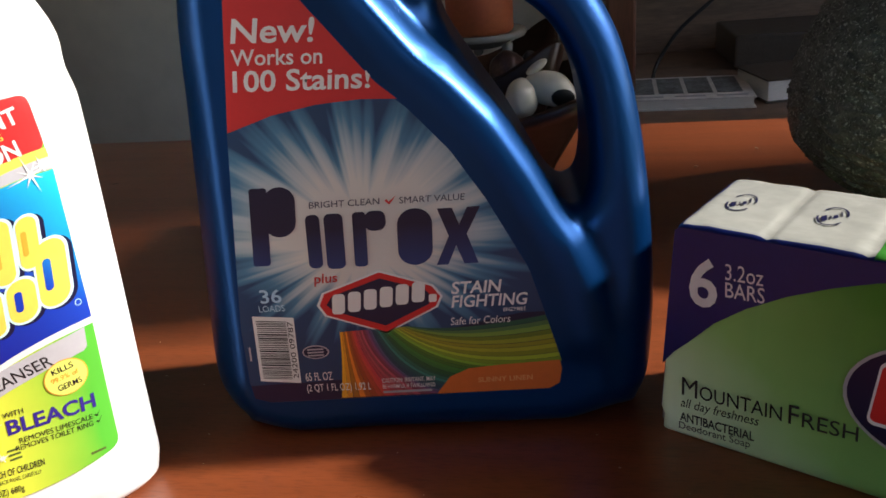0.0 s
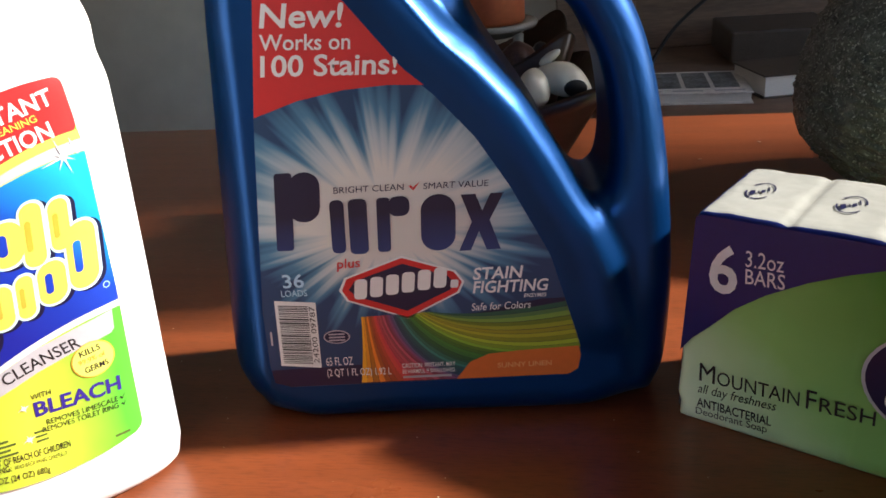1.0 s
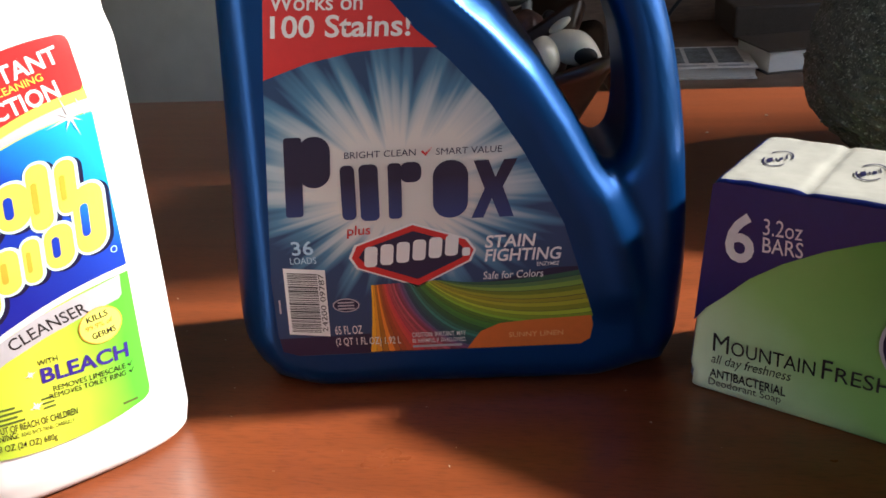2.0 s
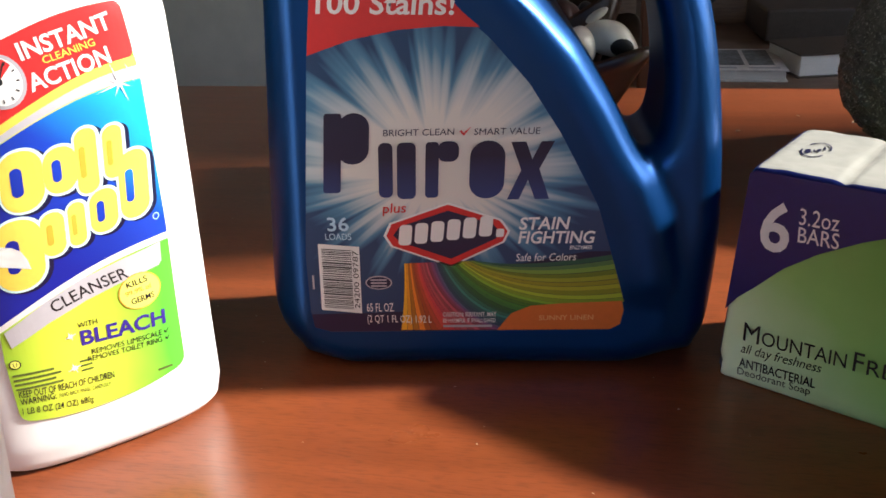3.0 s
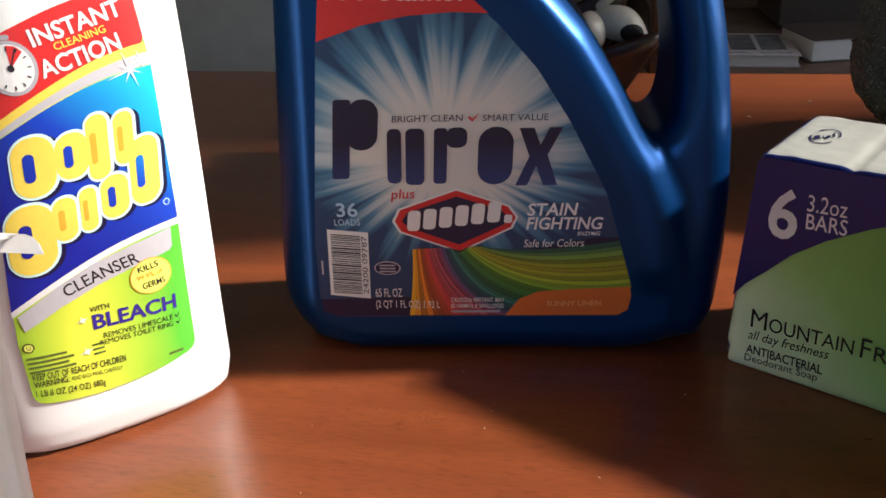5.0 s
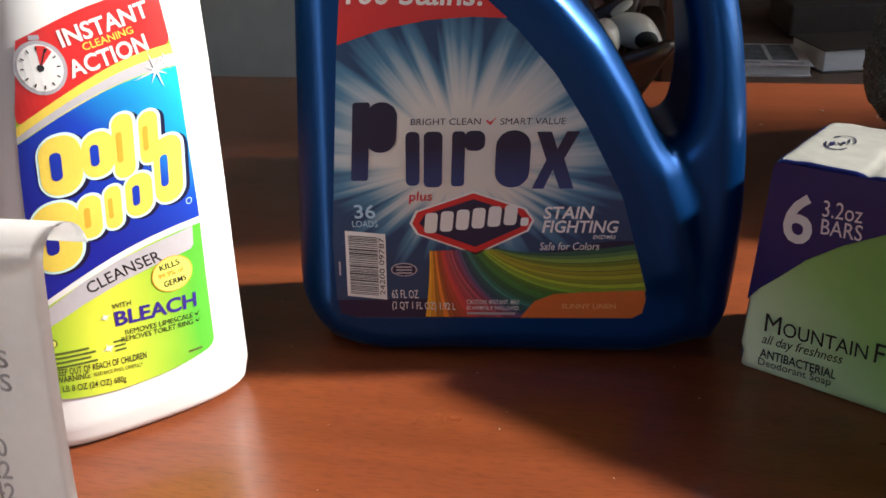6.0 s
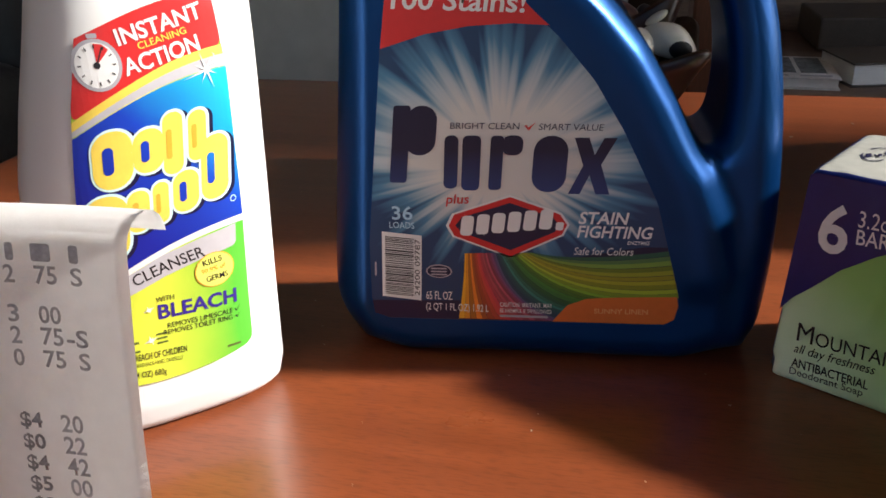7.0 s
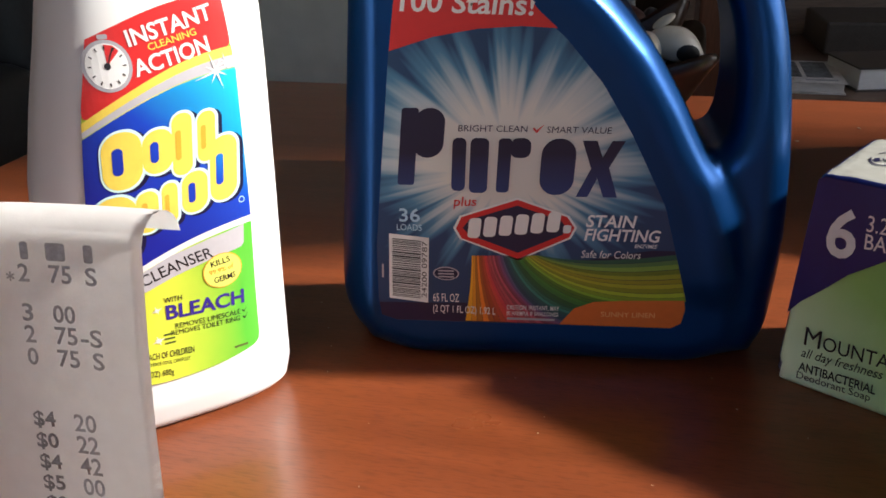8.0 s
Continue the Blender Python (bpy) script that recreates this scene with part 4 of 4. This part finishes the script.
    print_on("lettering", words("all day freshness", (0.0046, 0.0142), (0.0360, 0.0160), 0.0056, -0.004, 0.3), front, 2, BLACK, body, "", 0.006)
    print_on("lettering", words("ANTIBACTERIAL", (0.0044, 0.0088), (0.0345, 0.0098), 0.0042, 0.012), front, 2, BLACK, body, "", 0.006)
    print_on("lettering", words("Deodorant Soap", (0.0042, 0.0040), (0.0332, 0.0052), 0.0044, 0.0), front, 2, BLACK, body, "", 0.006)
    # the brand mark as plain shapes
    print_on("brand_badge", flat(ellipse(0.098, 0.044, 0.0345, 0.0240, 40)), front, 1, GREY, body, "", 0.006)
    print_on("brand_badge", flat(ellipse(0.098, 0.044, 0.0332, 0.0228, 40)), front, 2, NAVY, body, "navy oval of the brand mark", 0.006)
    for x, w, hh in ((0.072, 0.015, 0.026), (0.091, 0.006, 0.018), (0.101, 0.012, 0.016), (0.117, 0.006, 0.024)):
        print_on("brand_block", flat(block(x, x + w, 0.032, 0.032 + hh, 0.1, 0.003)), front, 3, WHITE, body, "", 0.006)
        print_on("brand_block", flat(block(x + 0.001, x + w - 0.0012, 0.0335, 0.0305 + hh, 0.1, 0.0022)), front, 4, RED if x < 0.08 else WHITE, body, "", 0.006)
    for n in range(2):
        cx = 0.0135 + 0.0335 * n
        cy = 0.030

        def mark(points):
            return [(cx + 0.0052 * p[0], cy + 0.0098 * p[1]) for p in points]
        for a0 in (0.15, math.pi + 0.15):
            ring = [(math.cos(a0 + 2.4 * k / 14), math.sin(a0 + 2.4 * k / 14)) for k in range(15)]
            ring += [(0.87 * math.cos(a0 + 2.4 * k / 14), 0.90 * math.sin(a0 + 2.4 * k / 14)) for k in range(14, -1, -1)]
            print_on("brand_ring", flat(mark(ring)), top, 1, NAVY, body, "", 0.006)
        for x0, w, hh in ((-0.74, 0.36, 0.56), (-0.22, 0.10, 0.40), (0.02, 0.26, 0.36), (0.46, 0.10, 0.60)):
            outline = turned(block(x0, x0 + w, -0.30, -0.30 + hh, 0.1, 0.06), 0.62, (0, 0))
            print_on("brand_block", flat(mark(outline)), top, 1, NAVY, body)
    return ob


soap_pack()


# ---- dark rough vase ----
def rough_vase():
    ob = thing("pot", pose(0.350, 0.228, 0), "black rough-textured round pot with pale flecks", "pot")
    prof = [(0.001, 0.0), (0.050, 0.0), (0.056, 0.004), (0.074, 0.016), (0.092, 0.030), (0.104, 0.043), (0.1095, 0.055), (0.1105, 0.068), (0.1060, 0.092), (0.0975, 0.116), (0.087, 0.138), (0.077, 0.162), (0.070, 0.20), (0.069, 0.26), (0.073, 0.32), (0.077, 0.350), (0.072, 0.352), (0.066, 0.32), (0.062, 0.26), (0.04, 0.24), (0.001, 0.24)]
    fine = []
    for (r0, z0), (r1, z1) in zip(prof, prof[1:]):
        n = max(1, int(math.hypot(r1 - r0, z1 - z0) / 0.0012))
        fine += [(r0 + (r1 - r0) * k / n, z0 + (z1 - z0) * k / n) for k in range(n)]
    fine.append(prof[-1])

    def rough(a, r, z):
        if r > 0.045 and z > 0.004:
            # combed diagonal furrows that change their slant from band to band
            band = math.sin(z * 75 + 0.8 * noise.noise(Vector((math.cos(a) * 2, math.sin(a) * 2, 0))))
            slant = a + 3.2 * abs(band) / 7
            furrow = noise.noise(Vector((math.cos(slant) * 9, math.sin(slant) * 9, z * 330 + a * 9)))
            r += 0.0030 * furrow + 0.0010 * noise.noise(Vector((math.cos(a) * 34, math.sin(a) * 34, z * 300))) + 0.0012 * band
        return (r * math.cos(a), r * math.sin(a), z)
    m = material("rough_black", (0.120, 0.120, 0.104), rough=0.42, vary=0.6, scale=120, bump=1.0, bump_scale=520)
    nodes, link = m.node_tree.nodes, m.node_tree.links.new
    fleck, co, ramp, mix = nodes.new("ShaderNodeTexNoise"), nodes.new("ShaderNodeTexCoord"), nodes.new("ShaderNodeValToRGB"), nodes.new("ShaderNodeMix")
    fleck.inputs["Scale"].default_value, fleck.inputs["Detail"].default_value = 520, 3
    ramp.color_ramp.elements[0].position, ramp.color_ramp.elements[1].position = 0.57, 0.68
    mix.data_type = "RGBA"
    link(co.outputs["Object"], fleck.inputs["Vector"])
    link(fleck.outputs["Fac"], ramp.inputs["Fac"])
    link(ramp.outputs["Color"], mix.inputs["Factor"])
    b = nodes["Principled BSDF"]
    link(b.inputs["Base Color"].links[0].from_socket, mix.inputs["A"])
    mix.inputs["B"].default_value = (0.48, 0.48, 0.43, 1)
    link(mix.outputs["Result"], b.inputs["Base Color"])
    part("body", lathe(fine, 380, rough), m, ob, smooth=True)


rough_vase()


# ---- wooden bowl with its ornaments ----
BOWL = Vector((0.036, 0.207, 0.0))


def pebble(name, at, size, mat, label, category="stone", turn=0.0, seed=0):
    bm = bmesh.new()
    bmesh.ops.create_icosphere(bm, subdivisions=4, radius=1)
    for v in bm.verts:
        k = 1 + 0.10 * noise.noise(v.co * 1.3 + Vector((seed, 0, 0)))
        v.co = Vector((v.co.x * size[0], v.co.y * size[1], v.co.z * size[2])) * k
    ob = part(name, bm, mat, smooth=True)
    ob.matrix_basis = pose(*at, 0, 0, turn)
    return tagged(ob, label=label, category=category)


def square_bowl(at, turn, wide, outer, inner, lift, label):
    """A square flared bowl: the rim sweeps up from the middle of each side to its corners."""
    ob = thing("wooden_bowl", pose(*at, 0, 0, turn), label, "bowl")
    top = outer[-1][1]

    def corner(a, r, z):
        c, sn = math.cos(a), math.sin(a)
        k = 1 / (abs(c) ** 10 + abs(sn) ** 10) ** 0.1
        up = max(0.0, z / top) ** 2.5 * (max(0.0, k - 1) / 0.32)
        return (wide * r * k * c * (1 + 0.04 * up), r * k * 0.94 * sn * (1 + 0.04 * up), z + lift * up)
    part("body", lathe([(0.001, 0.0)] + outer + inner, 160, corner), BOWL_WOOD, ob, smooth=True)


square_bowl(BOWL, -4, 1.18, [(0.018, 0.0), (0.020, 0.003), (0.031, 0.030), (0.044, 0.060), (0.056, 0.083), (0.0605, 0.090)],
            [(0.0580, 0.0915), (0.050, 0.078), (0.041, 0.062), (0.032, 0.046), (0.002, 0.039)], 0.014, "dark brown square wooden bowl holding ornaments and a smaller bowl")
square_bowl(BOWL + Vector((0.0, 0.030, 0.0400)), -2, 1.16, [(0.022, 0.0), (0.026, 0.002), (0.033, 0.020), (0.041, 0.042), (0.049, 0.066)],
            [(0.0470, 0.0672), (0.040, 0.046), (0.032, 0.026), (0.025, 0.010), (0.002, 0.007)], 0.022, "small dark square wooden bowl full of polished stones")


def in_bowl(x, y, z):
    return (BOWL.x + x, BOWL.y + y, z)


rnd = random.Random(7)
for k in range(13):
    a, q = k * 2.4, 0.012 + 0.0022 * k
    pebble("stone", in_bowl(q * math.cos(a) * 0.9, 0.030 + q * math.sin(a) * 0.80, 0.062 + 0.0028 * (k % 4) + 0.0006 * k), (0.012 + 0.004 * rnd.random(), 0.010 + 0.003 * rnd.random(), 0.011), STONE_GREY, "dark grey polished stone in the bowl", turn=rnd.random() * 180, seed=k)
for k, (x, y, z) in enumerate(((0.020, 0.012, 0.086), (-0.012, -0.004, 0.086), (0.002, 0.014, 0.088), (0.045, 0.006, 0.090), (-0.030, 0.006, 0.082))):
    pebble("stone", in_bowl(x, y + 0.028, z + 0.004), (0.014, 0.012, 0.0115), STONE_GREY, "dark grey polished stone in the bowl", turn=40 * k, seed=20 + k)
pebble("stone", in_bowl(0.024, 0.012, 0.1085), (0.0115, 0.011, 0.0125), STONE_BROWN, "mottled brown polished stone in the bowl", turn=20, seed=1)
pebble("stone", in_bowl(0.0385, 0.020, 0.1100), (0.006, 0.006, 0.0085), STONE_GREY, "dark grey polished stone in the bowl", turn=70, seed=44)
pebble("stone", in_bowl(0.007, 0.006, 0.1040), (0.008, 0.007, 0.0065), CERAMIC, "white polished stone in the bowl", turn=10, seed=3)
pebble("ceramic_egg", in_bowl(0.030, -0.042, 0.1035), (0.0095, 0.009, 0.0115), CERAMIC, "cream glazed ceramic egg among the stones", "ornament", seed=60)


def figurine():
    """A small glazed figurine: round back, raised tail, one dark patch."""
    at = pose(*in_bowl(0.047, -0.040, 0.1075), 0, 12, -12)
    bm = bmesh.new()
    bmesh.ops.create_icosphere(bm, subdivisions=6, radius=1)
    for v in bm.verts:
        x = v.co.x
        taper = 1 - 0.35 * max(0, x) ** 2
        v.co = Vector((x * 0.0165, v.co.y * 0.0085 * taper, v.co.z * 0.0098 * taper - 0.004 * max(0, x) ** 2))
    fin = bmesh.new()
    bmesh.ops.create_icosphere(fin, subdivisions=3, radius=1)
    for v in fin.verts:
        v.co = Vector((-0.0105 + v.co.x * 0.0035 + 0.004 * v.co.z, v.co.y * 0.003, 0.0105 + v.co.z * 0.0055))
    me = bpy.data.meshes.new("tmp")
    fin.to_mesh(me)
    fin.free()
    bm.from_mesh(me)
    bpy.data.meshes.remove(me)
    for f in bm.faces:
        c = f.calc_center_median()
        f.material_index = 1 if ((c.x - 0.0075) / 0.0062) ** 2 + ((c.z + 0.0025) / 0.0052) ** 2 < 1 and c.y < 0 else 0
    ob = part("figurine", bm, CERAMIC, smooth=True)
    ob.data.materials.append(BLACK_CERAMIC)
    ob.matrix_basis = at
    tagged(ob, label="white glazed ceramic figurine with a black patch", category="ornament")


figurine()
dish = thing("candle_dish", pose(*in_bowl(0.009, 0.022, 0.1205)), "frosted glass candle dish resting on the stones", "candle holder")
part("plate", lathe([(0.001, 0.003), (0.014, 0.003), (0.022, 0.0075), (0.0275, 0.0085), (0.0285, 0.0105), (0.0275, 0.0125), (0.020, 0.0110), (0.001, 0.0095)], 48), DISH, dish, smooth=True)
for k in range(3):
    a = k * 2 * math.pi / 3 - 0.4
    foot = part("foot", lathe([(0.0015, -0.006), (0.003, -0.0045), (0.0035, 0.0045), (0.001, 0.006)], 12), DISH, dish, smooth=True)
    foot.location = (0.017 * math.cos(a), 0.017 * math.sin(a), 0)
candle = thing("candle", pose(*in_bowl(0.009, 0.022, 0.1317)), "short orange wax candle in its dish", "candle")
part("wax", lathe([(0.001, 0.0), (0.019, 0.0), (0.0205, 0.002), (0.0205, 0.034), (0.019, 0.036), (0.001, 0.035)], 40), WAX, candle, smooth=True)
part("wick", tube([(0, 0, 0.033), (0.0004, 0, 0.039), (0.0015, 0, 0.043)], 0.0008, 6), BLACK, candle)


# ---- low dark cabinet behind the table, with books ----
CAB_TOP = -0.0886
cabinet = thing("cabinet", pose(0, 0, 0), "low dark brown wooden cabinet behind the table", "cabinet")
part("top", box((0.16, 0.60, CAB_TOP - 0.03), (1.30, 1.30, CAB_TOP), 0.003), DARK_WOOD, cabinet)
part("body", box((0.18, 0.62, FLOOR_Z), (1.28, 1.29, CAB_TOP - 0.0305), 0.003), DARK_WOOD, cabinet)
part("back_panel", box((0.18, 1.245, CAB_TOP + 0.0005), (1.28, 1.268, 0.75), 0.003), DARK_WOOD, cabinet)
part("post", box((0.200, 0.80, CAB_TOP + 0.0005), (0.238, 0.845, 0.75), 0.004), POST_WOOD, cabinet, "brown wooden upright post")


def flat_book(at, turn, size, cover, label, pictures=False):
    w, d, h = size
    ob = thing("book", pose(*at, 0, 0, turn), label, "book", group="books on the cabinet")
    part("page_block", box((0.003, 0.003, 0.0025), (w - 0.003, d - 0.003, h - 0.0025), 0.0006), BOOK_PAGES, ob)
    part("back_cover", box((0, 0, 0), (w, d, 0.0022), 0.0006), cover, ob)
    top = part("front_cover", box((0, 0, h - 0.0022), (w, d, h), 0.0006), cover, ob)
    if pictures:
        for k in range(4):
            x = 0.008 + k * (w - 0.016) / 4
            part("picture", box((x, 0.03, h + 0.0002), (x + (w - 0.016) / 4 - 0.006, d - 0.012, h + 0.0007)), PICTURE, top)
        for k in range(3):
            part("text_bar", box((0.012 + 0.055 * k, 0.010, h + 0.0002), (0.052 + 0.055 * k, 0.016, h + 0.0006)), GREY, top)
    return ob


flat_book((0.232, 0.853, CAB_TOP), -8, (0.172, 0.135, 0.016), COVER_PALE, "pale picture book lying flat on the dark cabinet", True)
flat_book((0.420, 0.846, CAB_TOP), 8, (0.165, 0.105, 0.032), COVER_DARK, "thick dark book with white page edges lying flat")
player = thing("media_box", pose(0.435, 1.06, CAB_TOP, 0, 0, -3), "flat black electronic box on the cabinet", "electronics")
part("case", box((0, 0, 0.006), (0.17, 0.15, 0.055), 0.004), COVER_DARK, player)
for fx in (0.02, 0.14):
    for fy in (0.02, 0.12):
        part("foot", box((fx, fy, 0), (fx + 0.012, fy + 0.012, 0.0065), 0.001), RUBBER, player)
cable_pts = [(0.285, 0.99, CAB_TOP + 0.003), (0.300, 1.02, CAB_TOP + 0.004), (0.312, 1.04, -0.062), (0.345, 1.05, -0.018), (0.395, 1.06, 0.022), (0.455, 1.09, 0.060), (0.54, 1.15, 0.11), (0.62, 1.235, 0.19), (0.66, 1.241, 0.35)]
smooth_cable = []
for i in range(len(cable_pts) - 1):
    p = [Vector(cable_pts[min(max(i + k - 1, 0), len(cable_pts) - 1)]) for k in range(4)]
    for k in range(6):
        t = k / 6
        smooth_cable.append(0.5 * (2 * p[1] + (p[2] - p[0]) * t + (2 * p[0] - 5 * p[1] + 4 * p[2] - p[3]) * t * t + (3 * p[1] - p[0] - 3 * p[2] + p[3]) * t ** 3))
tagged(part("cable", tube(smooth_cable, 0.003), RUBBER, smooth=True), label="black power cable running up behind the books", category="cable")

# ---- black leather armchair beside the table ----
chair = thing("armchair", pose(-1.09, 0.55, FLOOR_Z, 0, 0, -6.8), "black creased leather armchair beside the table", "armchair")


def cushion(lo, hi, r):
    bm = box(lo, hi, r, 5)
    bmesh.ops.subdivide_edges(bm, edges=[e for e in bm.edges if e.calc_length() > 0.08], cuts=10, use_grid_fill=True)
    for v in bm.verts:
        v.co += v.co.normalized() * 0.012 * noise.noise(v.co * 7)
    return bm


part("base", cushion((-0.42, -0.45, 0.08), (0.42, 0.45, 0.30), 0.03), LEATHER, chair, smooth=True)
part("seat", cushion((-0.30, -0.47, 0.30), (0.30, 0.25, 0.46), 0.05), LEATHER, chair, smooth=True)
part("backrest", cushion((-0.42, 0.22, 0.30), (0.42, 0.48, 0.98), 0.07), LEATHER, chair, smooth=True)
for ax in (-0.44, 0.29):
    part("armrest", cushion((ax, -0.48, 0.30), (ax + 0.15, 0.24, 0.72), 0.05), LEATHER, chair, smooth=True)
for ax in (-0.38, 0.32):
    for ay in (-0.42, 0.38):
        part("leg", box((ax, ay, 0), (ax + 0.05, ay + 0.05, 0.085), 0.004), DARK_WOOD, chair)


# ---- till receipt standing on the table ----
def receipt():
    ob = thing("receipt", pose(-0.0500, -0.2160, 0, 0, 0, 2), "white till receipt with faint print, its top curling over", "receipt")
    H, W, CURL = 0.1545, 0.062, 0.011

    def sheet(x, z, up):
        """x from 0 at the right edge to -W; past H the strip rolls back and down, veering to the right."""
        u = -x / W
        y = 0.003 * math.sin(math.pi * min(1, u)) - 0.15 * (H - min(z, H))
        foot = max(0.0, 1 - z / 0.02)
        over = max(0.0, z - H + 0.003)
        if not over:
            return (x + 0.0012 * math.sin(z * 40), y + 0.014 * foot ** 2 - up, max(0.0, z))
        radius = 0.0042
        a = min(over / radius, 3.05)
        rest = over - a * radius
        back = radius * (1 - math.cos(a)) + rest * math.sin(a)
        rise = radius * math.sin(a) + rest * math.cos(a)
        normal = up * math.cos(a)
        return (x + 0.0012 * math.sin(z * 40) + 0.24 * back, y + back - normal, H - 0.003 + rise + up * math.sin(a))
    bm = bmesh.new()
    nx, nz = 26, 96
    grid = [[bm.verts.new(sheet(-W * i / nx, (H + CURL) * k / nz, 0)) for k in range(nz + 1)] for i in range(nx + 1)]
    for i in range(nx):
        for k in range(nz):
            bm.faces.new((grid[i + 1][k], grid[i][k], grid[i][k + 1], grid[i + 1][k + 1]))
    bmesh.ops.solidify(bm, geom=bm.faces[:], thickness=0.00012)
    paper = part("paper", bm, PAPER, ob, smooth=True)
    # columns of figures: sign, whole, cents and a letter
    rows = [("*", "2", "75", "S", 0.0107), ("", "3", "00", "", 0.0173), ("", "2", "75", "-S", 0.0210), ("", "0", "75", "S", 0.0249)]
    for star, whole, cents, letter, down in rows:
        z = H - down + 0.0010
        for text, x0, x1 in ((star, -0.0238, -0.0224), (whole, -0.0217, -0.0198), (cents, -0.0163, -0.0124), (letter, -0.0100 if len(letter) < 2 else -0.0118, -0.0080)):
            if text:
                print_on("lettering", words(text, (x0, z), (x1, z), 0.0030 if text != "*" else 0.0016, 0.014), sheet, 2, FAINT_INK, paper)
    for k, (whole, cents) in enumerate((("$4", "20"), ("$0", "22"), ("$4", "42"), ("$5", "00"), ("$0", "58"))):
        z = H - 0.0353 - 0.00395 * k
        print_on("lettering", words(whole, (-0.0222, z), (-0.0182, z), 0.0032, 0.022), sheet, 2, DARK_INK, paper)
        print_on("lettering", words(cents, (-0.0148, z), (-0.0108, z), 0.0032, 0.014), sheet, 2, FAINT_INK, paper)
    # lines too faint to read
    for x0, w in ((-0.0210, 0.0014), (-0.0166, 0.0034), (-0.0100, 0.0016)):
        print_on("text_bar", flat(block(x0, x0 + w, H - 0.0060, H - 0.0031, 0, 0.0004, 2)), sheet, 2, FAINT_INK, paper)
    return ob


receipt()


# ---- dust and crumbs on the table top ----
def crumbs():
    bm = bmesh.new()
    rnd = random.Random(31)
    spots = [(0.0111, -0.0531, 0.0004), (0.205, 0.335, 0.0012), (0.262, 0.372, 0.0011), (0.235, 0.300, 0.0010), (0.298, 0.352, 0.0012)]
    spots += [(rnd.uniform(-0.3, 0.35), rnd.uniform(-0.25, 0.45), rnd.uniform(0.00012, 0.00035)) for k in range(150)]
    for x, y, r in spots:
        m = Matrix.Translation((x, y, r * 0.4)) @ Matrix.Rotation(rnd.random() * 3, 4, "Z") @ Matrix.Diagonal((r * rnd.uniform(1, 2.2), r * 0.8, r * 0.5, 1))
        bmesh.ops.create_icosphere(bm, subdivisions=1, radius=1, matrix=m)
    ob = part("crumbs", bm, material("dust", (0.55, 0.48, 0.40), rough=0.9, vary=0.2))
    tagged(ob, label="pale dust specks and crumbs on the table", category="dust", kind="stuff")


crumbs()
